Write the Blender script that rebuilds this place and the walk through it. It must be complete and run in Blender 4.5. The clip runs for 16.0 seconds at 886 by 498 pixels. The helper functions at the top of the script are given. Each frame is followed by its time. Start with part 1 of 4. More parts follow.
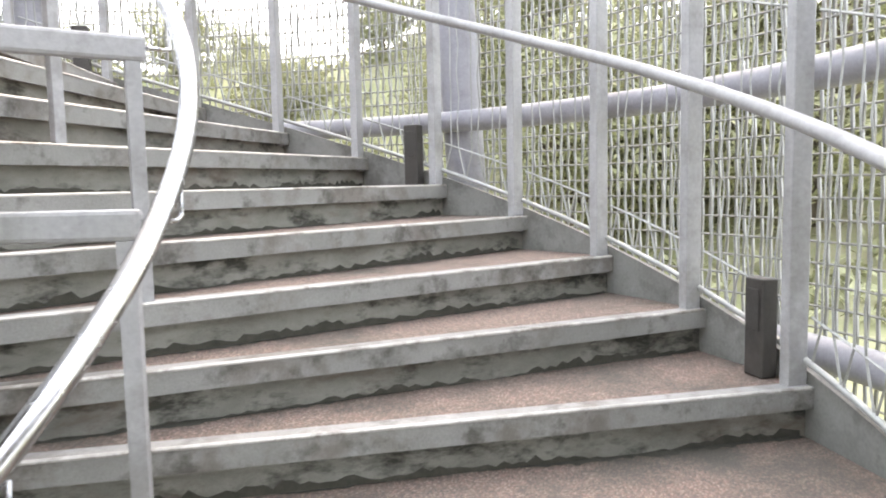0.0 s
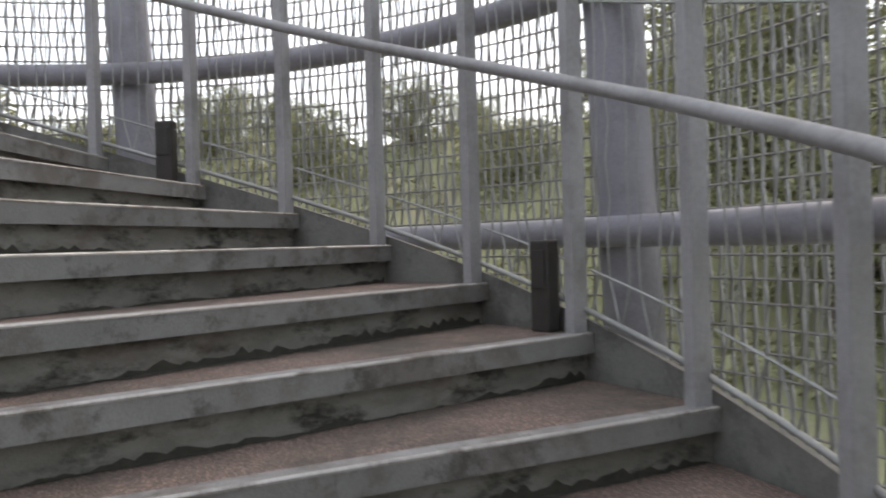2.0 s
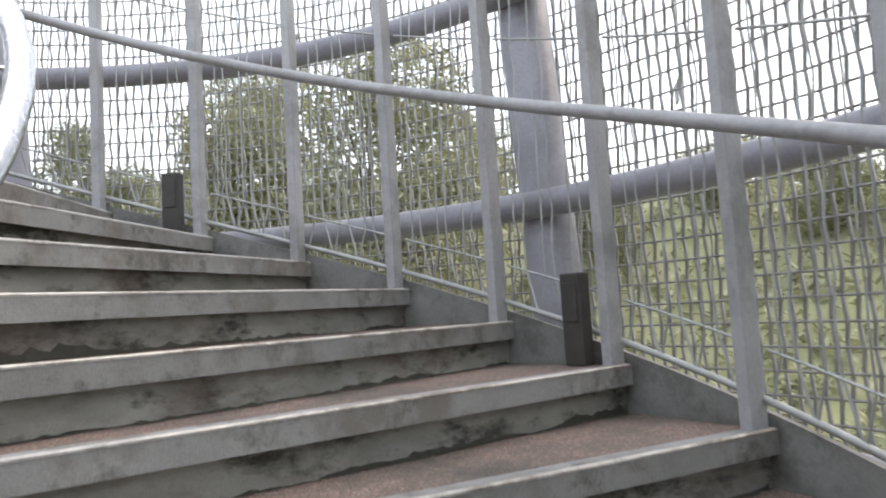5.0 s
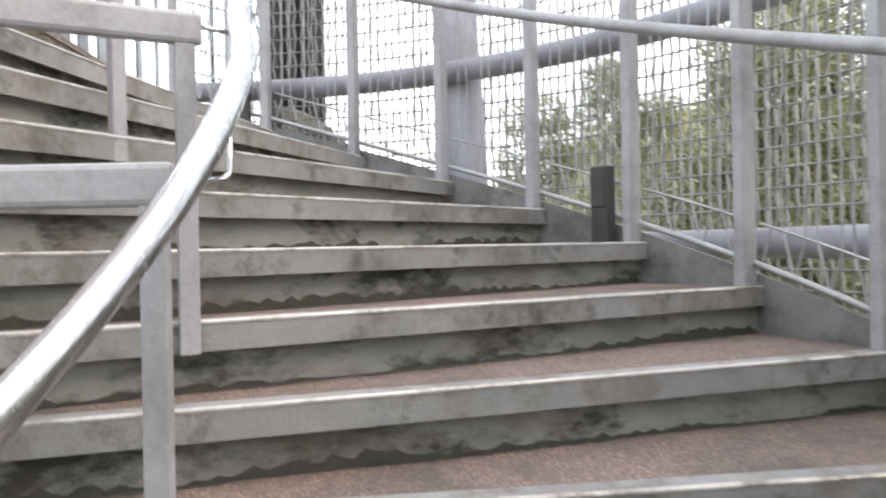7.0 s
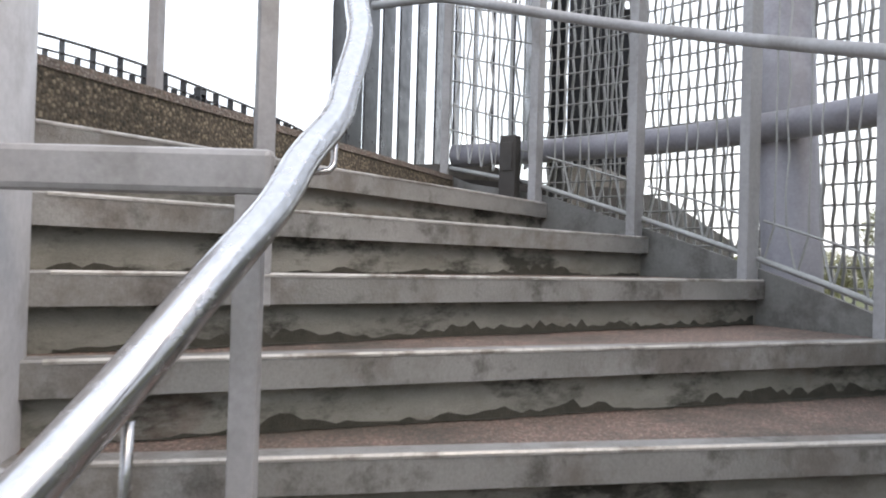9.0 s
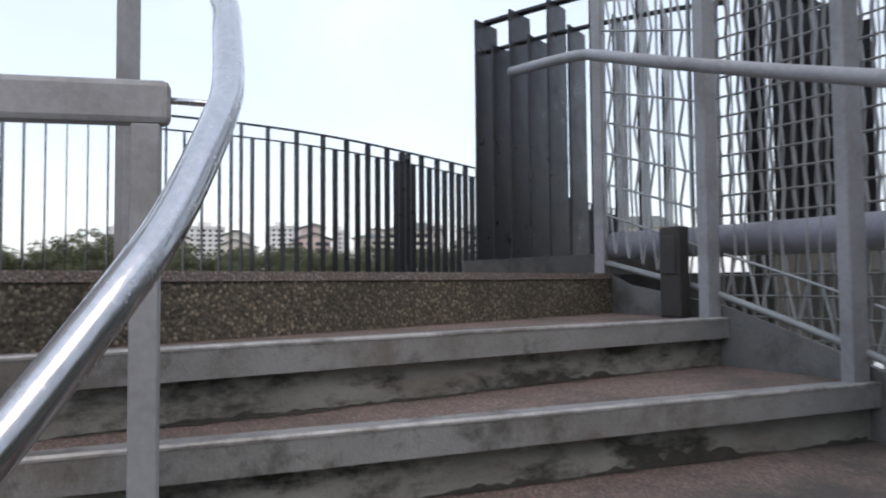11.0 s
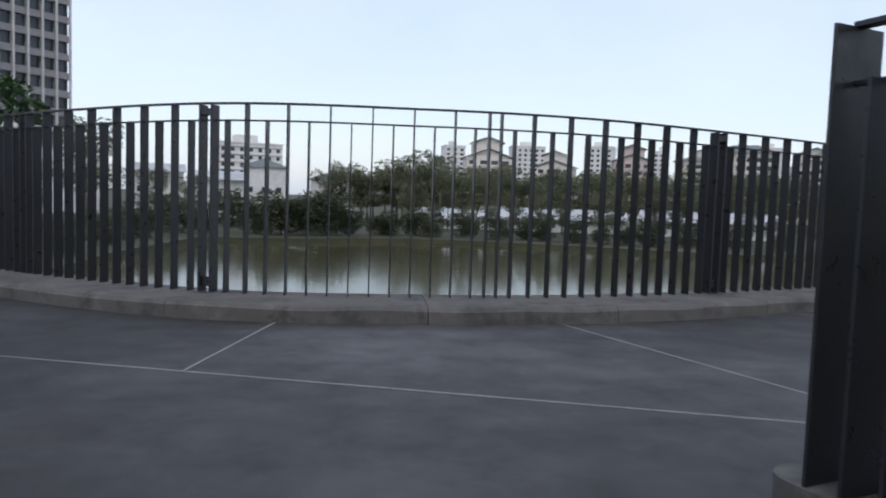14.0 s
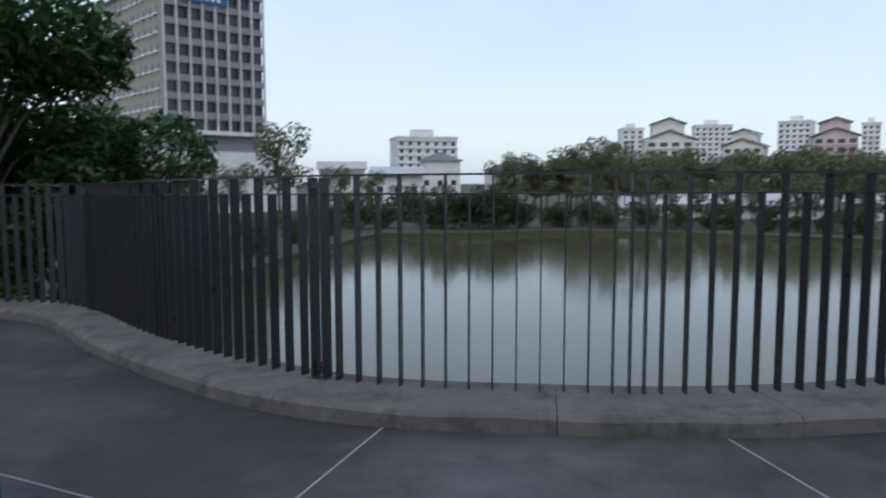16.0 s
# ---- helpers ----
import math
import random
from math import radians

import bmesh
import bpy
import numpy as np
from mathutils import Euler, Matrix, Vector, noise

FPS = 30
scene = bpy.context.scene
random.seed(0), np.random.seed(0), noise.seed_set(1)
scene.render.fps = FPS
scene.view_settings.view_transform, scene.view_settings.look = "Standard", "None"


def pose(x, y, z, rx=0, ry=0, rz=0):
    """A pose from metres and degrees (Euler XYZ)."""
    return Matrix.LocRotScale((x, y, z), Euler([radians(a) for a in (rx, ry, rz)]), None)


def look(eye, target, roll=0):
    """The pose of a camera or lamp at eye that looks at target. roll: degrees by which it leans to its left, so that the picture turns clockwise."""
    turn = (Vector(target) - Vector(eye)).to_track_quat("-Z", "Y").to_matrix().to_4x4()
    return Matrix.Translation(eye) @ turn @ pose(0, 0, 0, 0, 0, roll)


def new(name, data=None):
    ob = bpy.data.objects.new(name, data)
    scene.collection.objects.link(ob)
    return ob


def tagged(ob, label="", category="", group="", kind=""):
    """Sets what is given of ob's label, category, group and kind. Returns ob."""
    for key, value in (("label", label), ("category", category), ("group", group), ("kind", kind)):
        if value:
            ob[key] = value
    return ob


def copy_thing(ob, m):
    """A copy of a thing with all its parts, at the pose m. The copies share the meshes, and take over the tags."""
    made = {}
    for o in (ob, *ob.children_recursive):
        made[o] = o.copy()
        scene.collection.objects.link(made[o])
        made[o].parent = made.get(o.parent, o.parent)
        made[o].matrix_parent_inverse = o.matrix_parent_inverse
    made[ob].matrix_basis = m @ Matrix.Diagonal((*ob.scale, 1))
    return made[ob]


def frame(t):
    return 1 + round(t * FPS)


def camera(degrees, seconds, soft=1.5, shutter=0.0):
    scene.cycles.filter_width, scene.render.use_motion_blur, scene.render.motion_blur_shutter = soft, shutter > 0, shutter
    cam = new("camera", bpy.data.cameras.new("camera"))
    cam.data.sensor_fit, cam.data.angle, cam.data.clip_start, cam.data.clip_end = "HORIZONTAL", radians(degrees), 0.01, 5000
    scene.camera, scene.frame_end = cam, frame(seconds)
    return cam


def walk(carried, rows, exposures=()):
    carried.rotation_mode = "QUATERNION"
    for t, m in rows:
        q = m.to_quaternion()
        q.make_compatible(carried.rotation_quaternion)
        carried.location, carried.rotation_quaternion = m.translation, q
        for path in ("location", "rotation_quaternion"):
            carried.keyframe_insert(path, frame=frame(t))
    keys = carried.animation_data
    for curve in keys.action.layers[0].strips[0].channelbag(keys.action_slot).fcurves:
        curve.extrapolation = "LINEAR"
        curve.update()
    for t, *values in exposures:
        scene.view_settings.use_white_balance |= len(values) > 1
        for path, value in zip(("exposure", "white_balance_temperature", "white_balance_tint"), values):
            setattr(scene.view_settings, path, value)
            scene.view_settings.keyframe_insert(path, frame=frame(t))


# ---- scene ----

cam = camera(63.09, 16.0, soft=1.9, shutter=0.3)

PATH = [  # seconds, eye, heading, tilt, lean in degrees
    (0.00, (1.290, -1.957, 0.672), 77.33, -5.22, -1.18),
    (0.50, (1.468, -1.676, 0.671), 77.78, -3.90, -0.64),
    (1.00, (1.612, -1.283, 0.682), 78.66, 4.01, -1.62),
    (1.50, (1.814, -0.943, 0.852), 85.10, 2.83, 0.12),
    (2.00, (1.935, -0.664, 0.990), 95.96, -0.37, -1.58),
    (2.50, (1.931, -0.351, 1.013), 102.35, 1.40, -1.39),
    (3.00, (2.014, -0.146, 1.193), 105.24, 0.32, -1.30),
    (3.50, (2.014, 0.020, 1.315), 117.87, -2.51, -1.46),
    (4.00, (1.907, 0.232, 1.383), 125.21, -0.54, -2.43),
    (6.30, (1.472, 1.246, 1.897), 156.39, 2.37, 3.49),
    (6.50, (1.417, 1.325, 1.953), 161.82, -0.43, 4.28),
    (7.00, (1.307, 1.368, 1.981), 176.87, -0.21, -1.06),
    (7.50, (1.054, 1.446, 2.107), 183.50, 1.93, 0.40),
    (8.00, (0.900, 1.462, 2.174), 192.10, 3.20, -0.45),
    (8.20, (0.840, 1.490, 2.205), 195.45, 2.50, -0.20),
    (10.50, (-0.078, 1.788, 2.681), 216.29, 2.30, 1.32),
    (11.00, (-0.305, 1.728, 2.777), 224.25, 2.63, -0.50),
    (11.50, (-0.523, 1.655, 2.886), 232.41, 1.10, 0.60),
    (12.00, (-0.690, 1.577, 2.994), 237.99, 1.78, 0.70),
    (12.50, (-0.905, 1.394, 3.115), 237.59, -1.94, -0.22),
    (13.00, (-1.139, 1.190, 3.250), 241.00, -2.25, 1.10),
    (13.50, (-1.350, 0.920, 3.490), 246.80, -3.10, 1.30),
    (14.00, (-1.465, 0.690, 3.670), 248.90, -4.05, 1.95),
    (14.50, (-1.585, 0.520, 3.830), 254.80, -5.75, 1.70),
    (15.00, (-1.690, 0.420, 3.980), 258.99, -1.80, -1.90),
    (15.50, (-1.840, 0.230, 4.130), 257.60, -1.85, -1.60),
    (16.00, (-2.030, -0.010, 4.310), 262.85, -5.30, -0.10),
]


def aim(eye, heading, tilt, lean):
    a, b = radians(heading), radians(tilt)
    way = Vector((math.cos(a) * math.cos(b), math.sin(a) * math.cos(b), math.sin(b)))
    return look(eye, Vector(eye) + way, lean)


walk(cam, [(t, aim(e, a, b, c)) for t, e, a, b, c in PATH],
     [(0.0, 3.0, 8400, 17), (0.5, 2.4, 8400, 18), (1.0, 2.1, 8400, 18), (1.5, 1.5, 8200, 18), (2.0, 1.25, 8200, 18), (2.5, 1.35, 8100, 18), (3.5, 1.6, 8000, 17), (4.2, 1.7, 8000, 16), (6.5, 1.82, 8200, 17), (7.0, 2.0, 8200, 17), (8.2, 1.58, 8100, 17),
      (10.3, 0.95, 7500, 17), (11.0, 0.5, 7200, 17), (12.0, 0.15, 6800, 15), (15.0, 0.2, 6750, 16), (16.0, 0.1, 6500, 14)])

# ---- light ----
SUN_ELEV, SUN_TURN = 52.0, 70.0
world = bpy.data.worlds.new("sky")
scene.world = world
world.use_nodes = True
wn, wl = world.node_tree.nodes, world.node_tree.links
sky = wn.new("ShaderNodeTexSky")
sky.sky_type = "NISHITA"
sky.sun_disc = False
sky.sun_elevation, sky.sun_rotation = radians(SUN_ELEV), radians(90 - SUN_TURN)
sky.air_density, sky.dust_density, sky.ozone_density = 1.2, 1.5, 1.5
# an even veil of bright haze over the blue
haze = wn.new("ShaderNodeMix")
haze.data_type = "RGBA"
haze.inputs[0].default_value = 0.62
haze.inputs[7].default_value = (4.7, 5.8, 7.2, 1)
where_ = wn.new("ShaderNodeTexCoord")
cloud = wn.new("ShaderNodeTexNoise")
cloud.inputs["Scale"].default_value, cloud.inputs["Detail"].default_value, cloud.inputs["Roughness"].default_value = 2.6, 5.0, 0.55
wl.new(where_.outputs["Generated"], cloud.inputs["Vector"])
veil = wn.new("ShaderNodeMapRange")
veil.inputs["From Min"].default_value, veil.inputs["From Max"].default_value = 0.40, 0.68
veil.inputs["To Min"].default_value, veil.inputs["To Max"].default_value = 0.55, 0.80
wl.new(cloud.outputs["Fac"], veil.inputs["Value"])
wl.new(veil.outputs["Result"], haze.inputs[0])
wn["Background"].inputs["Strength"].default_value = 0.15
wl.new(sky.outputs["Color"], haze.inputs[6])
wl.new(haze.outputs[2], wn["Background"].inputs["Color"])
sun = new("sun", bpy.data.lights.new("sun", "SUN"))
sun.data.energy, sun.data.angle, sun.data.color = 0.5, radians(35), (1.0, 0.96, 0.9)
sa, sb = radians(SUN_TURN), radians(SUN_ELEV)
sun.matrix_world = look((40 * math.cos(sa) * math.cos(sb), 40 * math.sin(sa) * math.cos(sb), 40 * math.sin(sb)), (0, 0, 0))

# ---- materials ----


def material(name, base, rough=0.7, metal=0.0, second=None, scale=6.0, grain=80.0, bump=0.15, stain=None, stain_scale=1.5, stain_amount=0.5,
             vary=0.0, coat=0.0, stain2=None, stain2_scale=2.0, stain2_amount=0.5, stain_edge=(0.5, 0.62), detail=6.0, stretch=(1, 1, 1)):
    """A painted or mineral surface: two tones in patches, fine grain, stains with an edge, grain as relief."""
    m = bpy.data.materials.new(name)
    m.use_nodes = True
    n, l = m.node_tree.nodes, m.node_tree.links
    p = n["Principled BSDF"]
    p.inputs["Roughness"].default_value, p.inputs["Metallic"].default_value = rough, metal
    p.inputs["Coat Weight"].default_value = coat
    geo = n.new("ShaderNodeNewGeometry")
    mp = n.new("ShaderNodeMapping")
    mp.inputs["Scale"].default_value = stretch
    l.new(geo.outputs["Position"], mp.inputs["Vector"])

    def noise_at(s, d=detail, r=0.6):
        t = n.new("ShaderNodeTexNoise")
        t.inputs["Scale"].default_value, t.inputs["Detail"].default_value, t.inputs["Roughness"].default_value = s, d, r
        l.new(mp.outputs["Vector"], t.inputs["Vector"])
        return t.outputs["Fac"]

    def ramp(fac, lo, hi):
        r = n.new("ShaderNodeMapRange")
        r.inputs["From Min"].default_value, r.inputs["From Max"].default_value = lo, hi
        l.new(fac, r.inputs["Value"])
        return r.outputs["Result"]

    def mix(fac, a, b, mode="MIX"):
        x = n.new("ShaderNodeMix")
        x.data_type, x.blend_type = "RGBA", mode
        for socket, v in ((x.inputs[0], fac), (x.inputs[6], a), (x.inputs[7], b)):
            if isinstance(v, (tuple, float, int)):
                socket.default_value = v
            else:
                l.new(v, socket)
        return x.outputs[2]

    a = (*base, 1)
    b = (*(second or [c * 0.8 for c in base]), 1)
    colour = mix(ramp(noise_at(scale), 0.35, 0.65), a, b)
    fine = noise_at(grain, 3.0)
    colour = mix(0.35, colour, mix(ramp(fine, 0.3, 0.7), tuple(c * 0.72 for c in a[:3]) + (1,), tuple(min(1, c * 1.18) for c in a[:3]) + (1,)))
    if stain:
        s = ramp(noise_at(stain_scale, 8.0, 0.7), *stain_edge)
        k = n.new("ShaderNodeMath")
        k.operation = "MULTIPLY"
        k.inputs[1].default_value = stain_amount
        l.new(s, k.inputs[0])
        colour = mix(k.outputs[0], colour, (*stain, 1))
    if stain2:
        k = n.new("ShaderNodeMath")
        k.operation = "MULTIPLY"
        k.inputs[1].default_value = stain2_amount
        l.new(ramp(noise_at(stain2_scale, 9.0, 0.72), 0.53, 0.66), k.inputs[0])
        colour = mix(k.outputs[0], colour, (*stain2, 1))
    if vary:
        info = n.new("ShaderNodeObjectInfo")
        hsv = n.new("ShaderNodeHueSaturation")
        l.new(ramp(info.outputs["Random"], 0, 1), hsv.inputs["Value"])
        r = hsv.inputs["Value"].links[0].from_node
        r.inputs["To Min"].default_value, r.inputs["To Max"].default_value = 1 - vary, 1 + vary
        l.new(colour, hsv.inputs["Color"])
        colour = hsv.outputs["Color"]
    l.new(colour, p.inputs["Base Color"])
    rr = ramp(noise_at(scale * 2.3), 0.3, 0.7)
    r = rr.node
    r.inputs["To Min"].default_value, r.inputs["To Max"].default_value = max(0.03, rough - 0.12), min(1, rough + 0.12)
    l.new(rr, p.inputs["Roughness"])
    if bump:
        bm_ = n.new("ShaderNodeBump")
        bm_.inputs["Strength"].default_value, bm_.inputs["Distance"].default_value = bump, 0.01
        l.new(fine, bm_.inputs["Height"])
        l.new(bm_.outputs["Normal"], p.inputs["Normal"])
    return m


def pebbles(name, tones, size=130.0, bump=0.6, dirt=(0.06, 0.055, 0.05), amount=0.5, mortar=0.35):
    """Exposed aggregate: small rounded stones of several tones in mortar, with patches of dirt."""
    m = bpy.data.materials.new(name)
    m.use_nodes = True
    n, l = m.node_tree.nodes, m.node_tree.links
    p = n["Principled BSDF"]
    p.inputs["Roughness"].default_value = 0.85
    geo = n.new("ShaderNodeNewGeometry")
    v = n.new("ShaderNodeTexVoronoi")
    v.inputs["Scale"].default_value = size
    l.new(geo.outputs["Position"], v.inputs["Vector"])
    sep = n.new("ShaderNodeSeparateColor")
    l.new(v.outputs["Color"], sep.inputs["Color"])
    cr = n.new("ShaderNodeValToRGB")
    cr.color_ramp.interpolation = "CONSTANT"
    while len(cr.color_ramp.elements) < len(tones):
        cr.color_ramp.elements.new(0.5)
    for i, c in enumerate(tones):
        cr.color_ramp.elements[i].position = i / len(tones)
        cr.color_ramp.elements[i].color = (*c, 1)
    l.new(sep.outputs["Red"], cr.inputs["Fac"])
    edge = n.new("ShaderNodeMapRange")
    edge.inputs["From Min"].default_value, edge.inputs["From Max"].default_value = 0.35, 0.65
    l.new(v.outputs["Distance"], edge.inputs["Value"])
    mx = n.new("ShaderNodeMix")
    mx.data_type = "RGBA"
    mean = [sum(t[i] for t in tones) / len(tones) * (1 - mortar) for i in range(3)]
    mx.inputs[7].default_value = (*mean, 1)
    l.new(edge.outputs["Result"], mx.inputs[0])
    l.new(cr.outputs["Color"], mx.inputs[6])
    t = n.new("ShaderNodeTexNoise")
    t.inputs["Scale"].default_value, t.inputs["Detail"].default_value, t.inputs["Roughness"].default_value = 2.2, 8.0, 0.68
    l.new(geo.outputs["Position"], t.inputs["Vector"])
    d = n.new("ShaderNodeMapRange")
    d.inputs["From Min"].default_value, d.inputs["From Max"].default_value, d.inputs["To Max"].default_value = 0.46, 0.66, amount
    l.new(t.outputs["Fac"], d.inputs["Value"])
    m2 = n.new("ShaderNodeMix")
    m2.data_type = "RGBA"
    m2.inputs[7].default_value = (*dirt, 1)
    l.new(d.outputs["Result"], m2.inputs[0])
    l.new(mx.outputs[2], m2.inputs[6])
    l.new(m2.outputs[2], p.inputs["Base Color"])
    b = n.new("ShaderNodeBump")
    b.invert = True
    b.inputs["Strength"].default_value, b.inputs["Distance"].default_value = bump, 0.006
    l.new(v.outputs["Distance"], b.inputs["Height"])
    l.new(b.outputs["Normal"], p.inputs["Normal"])
    return m


GREY = material("grey_paint", (0.40, 0.40, 0.41), 0.5, second=(0.33, 0.33, 0.335), stain=(0.17, 0.16, 0.14), stain_scale=3.0, stain_amount=0.35, bump=0.08, grain=60)
GALV = material("galvanised_wire", (0.44, 0.45, 0.44), 0.5, 0.3, second=(0.34, 0.345, 0.34), scale=9, bump=0.05)
SCREEN = material("screen_wire", (0.34, 0.34, 0.33), 0.55, 0.2, second=(0.25, 0.25, 0.24), scale=9, bump=0.05)
PIPE = material("pipe_paint", (0.36, 0.36, 0.40), 0.45, second=(0.29, 0.29, 0.33), stain=(0.14, 0.13, 0.13), stain_scale=2.0, stain_amount=0.4, bump=0.06)
NOSE = material("nosing_paint", (0.32, 0.32, 0.312), 0.55, second=(0.22, 0.22, 0.21), scale=4.5, stain=(0.13, 0.105, 0.085), stain_scale=2.6, stain_amount=0.6, stain2=(0.06, 0.055, 0.045), stain2_scale=5.5, stain2_amount=0.75, vary=0.10, grain=140, bump=0.2)
BARE = material("worn_bare_edge", (0.55, 0.54, 0.52), 0.45, 0.4, second=(0.36, 0.34, 0.31), scale=7, stain=(0.16, 0.14, 0.12), stain_scale=4, stain_amount=0.8, bump=0.1)
RISER = material("riser_paint", (0.30, 0.298, 0.27), 0.8, second=(0.15, 0.152, 0.13), scale=5, stain=(0.035, 0.036, 0.028), stain_scale=3.4, stain_amount=0.95, stain2=(0.13, 0.085, 0.065), stain2_scale=2.1, stain2_amount=0.6, vary=0.14, grain=150, bump=0.3, stretch=(1, 1, 2.2))
STRINGER = material("stringer_paint", (0.24, 0.24, 0.23), 0.65, second=(0.17, 0.17, 0.16), stain=(0.07, 0.065, 0.055), stain_scale=4.0, stain_amount=0.6)
TREAD = pebbles("pinkish_aggregate", [(0.28, 0.20, 0.165), (0.20, 0.15, 0.13), (0.34, 0.26, 0.21), (0.12, 0.10, 0.09), (0.31, 0.195, 0.165)], dirt=(0.075, 0.072, 0.062), amount=0.85)
EDGE = pebbles("dark_aggregate", [(0.14, 0.12, 0.09), (0.075, 0.066, 0.052), (0.27, 0.23, 0.17), (0.05, 0.045, 0.036), (0.19, 0.155, 0.115)], size=95, dirt=(0.045, 0.04, 0.03), amount=0.6)
LIGHT_EDGE = pebbles("light_aggregate", [(0.24, 0.21, 0.19), (0.31, 0.28, 0.25), (0.19, 0.165, 0.145), (0.26, 0.19, 0.16)], size=120, dirt=(0.13, 0.115, 0.10), amount=0.5)
DECK = material("deck_screed", (0.038, 0.034, 0.034), 0.6, second=(0.026, 0.0235, 0.0235), scale=1.3, stain=(0.125, 0.118, 0.115), stain_scale=0.45, stain_amount=0.7, stain_edge=(0.48, 0.75), stain2=(0.022, 0.02, 0.02), stain2_scale=3.0, stain2_amount=0.5, grain=160, bump=0.35)
KERB = material("kerb_concrete", (0.13, 0.12, 0.108), 0.85, second=(0.085, 0.08, 0.073), scale=3, stain=(0.045, 0.043, 0.038), stain_scale=2.5, stain_amount=0.8, stain2=(0.19, 0.175, 0.155), stain2_scale=3.4, stain2_amount=0.6, grain=130, bump=0.5)
FENCE = material("dark_steel", (0.030, 0.030, 0.034), 0.36, 0.2, second=(0.032, 0.032, 0.036), stain=(0.05, 0.045, 0.04), stain_scale=4, stain_amount=0.3, bump=0.05)
DARK = material("dark_brown_steel", (0.045, 0.042, 0.040), 0.6, second=(0.07, 0.062, 0.055), bump=0.15)
STEEL = material("stainless", (0.62, 0.62, 0.63), 0.2, 1.0, second=(0.55, 0.55, 0.56), scale=20, bump=0.0)
TEAL = material("dark_green_paint", (0.012, 0.05, 0.045), 0.4, second=(0.01, 0.04, 0.036), bump=0.05)
JOINT = material("joint_sealant", (0.30, 0.29, 0.28), 0.8, second=(0.2, 0.2, 0.19), bump=0.1)
SOIL = material("bank_grass", (0.23, 0.235, 0.125), 0.95, second=(0.17, 0.18, 0.09), scale=0.5, grain=7, bump=0.8, stain=(0.28, 0.25, 0.17), stain_scale=0.3, stain_amount=0.6)
SHORE = material("shore_scrub", (0.055, 0.056, 0.028), 0.95, second=(0.036, 0.040, 0.018), scale=0.3, grain=5, bump=0.6, stain=(0.085, 0.072, 0.045), stain_scale=0.15, stain_amount=0.7)

# ---- mesh helpers ----


def part(name, bm, mat, parent=None, label="", smooth=False):
    me = bpy.data.meshes.new(name)
    bmesh.ops.recalc_face_normals(bm, faces=bm.faces)
    bm.to_mesh(me)
    bm.free()
    me.materials.append(mat)
    if smooth:
        for f in me.polygons:
            f.use_smooth = True
    ob = new(name, me)
    ob.parent = parent
    return tagged(ob, label)


def again(ob, parent, m=None):
    """Another object on the same mesh."""
    o = new(ob.name.split(".")[0], ob.data)
    o.parent = parent
    if m is not None:
        o.matrix_local = m
    return o


def thing(name, label, category, group="", kind="", at=(0, 0, 0)):
    ob = new(name)
    ob.empty_display_size = 0.2
    ob.location = at
    return tagged(ob, label, category, group, kind)


def box(bm, x0, x1, y0, y1, z0, z1, m=None, bevel=0.0):
    r = bmesh.ops.create_cube(bm, size=1.0, matrix=Matrix.Translation(((x0 + x1) / 2, (y0 + y1) / 2, (z0 + z1) / 2)) @ Matrix.Diagonal((x1 - x0, y1 - y0, z1 - z0, 1)))
    vs = r["verts"]
    if bevel:
        es = list({e for v in vs for e in v.link_edges})
        rb = bmesh.ops.bevel(bm, geom=es, offset=bevel, segments=2, profile=0.5, affect="EDGES")
        vs = list({v for f in rb["faces"] for v in f.verts} | {v for v in vs if v.is_valid})
    if m is not None:
        bmesh.ops.transform(bm, matrix=m, verts=vs)
    return bm


def tube(bm, pts, rad, sides=8, cap=True, flat=None):
    """A tube along points; rad may change along it. flat: (width, depth) of a bar instead."""
    pts = [Vector(p) for p in pts]
    rings = []
    side = None
    for i, p in enumerate(pts):
        d = (pts[min(i + 1, len(pts) - 1)] - pts[max(i - 1, 0)]).normalized()
        if side is None:
            side = d.cross(Vector((0, 0, 1)))
            if side.length < 0.05:
                side = d.cross(Vector((1, 0, 0)))
        side = (side - d * side.dot(d)).normalized()
        up = side.cross(d)
        r = rad[i] if isinstance(rad, (list, tuple)) else rad
        rings.append([bm.verts.new(p + (side * math.cos(2 * math.pi * k / sides) + up * math.sin(2 * math.pi * k / sides)) * r) for k in range(sides)])
    for a, b in zip(rings, rings[1:]):
        for k in range(sides):
            bm.faces.new((a[k], a[(k + 1) % sides], b[(k + 1) % sides], b[k]))
    if cap and sides > 2:
        bm.faces.new(rings[0])
        bm.faces.new(rings[-1])
    return bm


def sweep(bm, rows):
    """Closed cross-sections (equal point counts) joined one to the next, capped."""
    rings = [[bm.verts.new(p) for p in row] for row in rows]
    n = len(rings[0])
    for a, b in zip(rings, rings[1:]):
        for k in range(n):
            bm.faces.new((a[k], a[(k + 1) % n], b[(k + 1) % n], b[k]))
    bm.faces.new(rings[0])
    bm.faces.new(rings[-1])
    return bm


def B():
    return bmesh.new()


# ---- the spiral stair ----
STEP = radians(10.466)   # turn of a step
RISE = 0.165
R_OUT, R_IN, R_COL = 2.92, 0.50, 0.515
FIRST, LAST = -9, 16
DECK_Z = 2.804
EDGE_Y = 0.072          # the deck's edge at the head of the stair


def at(r, idx, z=0.0):
    a = idx * STEP
    return Vector((r * math.cos(a), r * math.sin(a), idx * RISE + z))


def pol(r, a, z):
    return Vector((r * math.cos(a), r * math.sin(a), z))


stair = thing("spiral_staircase", "outdoor spiral staircase with worn aggregate treads and grey steel nosings", "staircase")

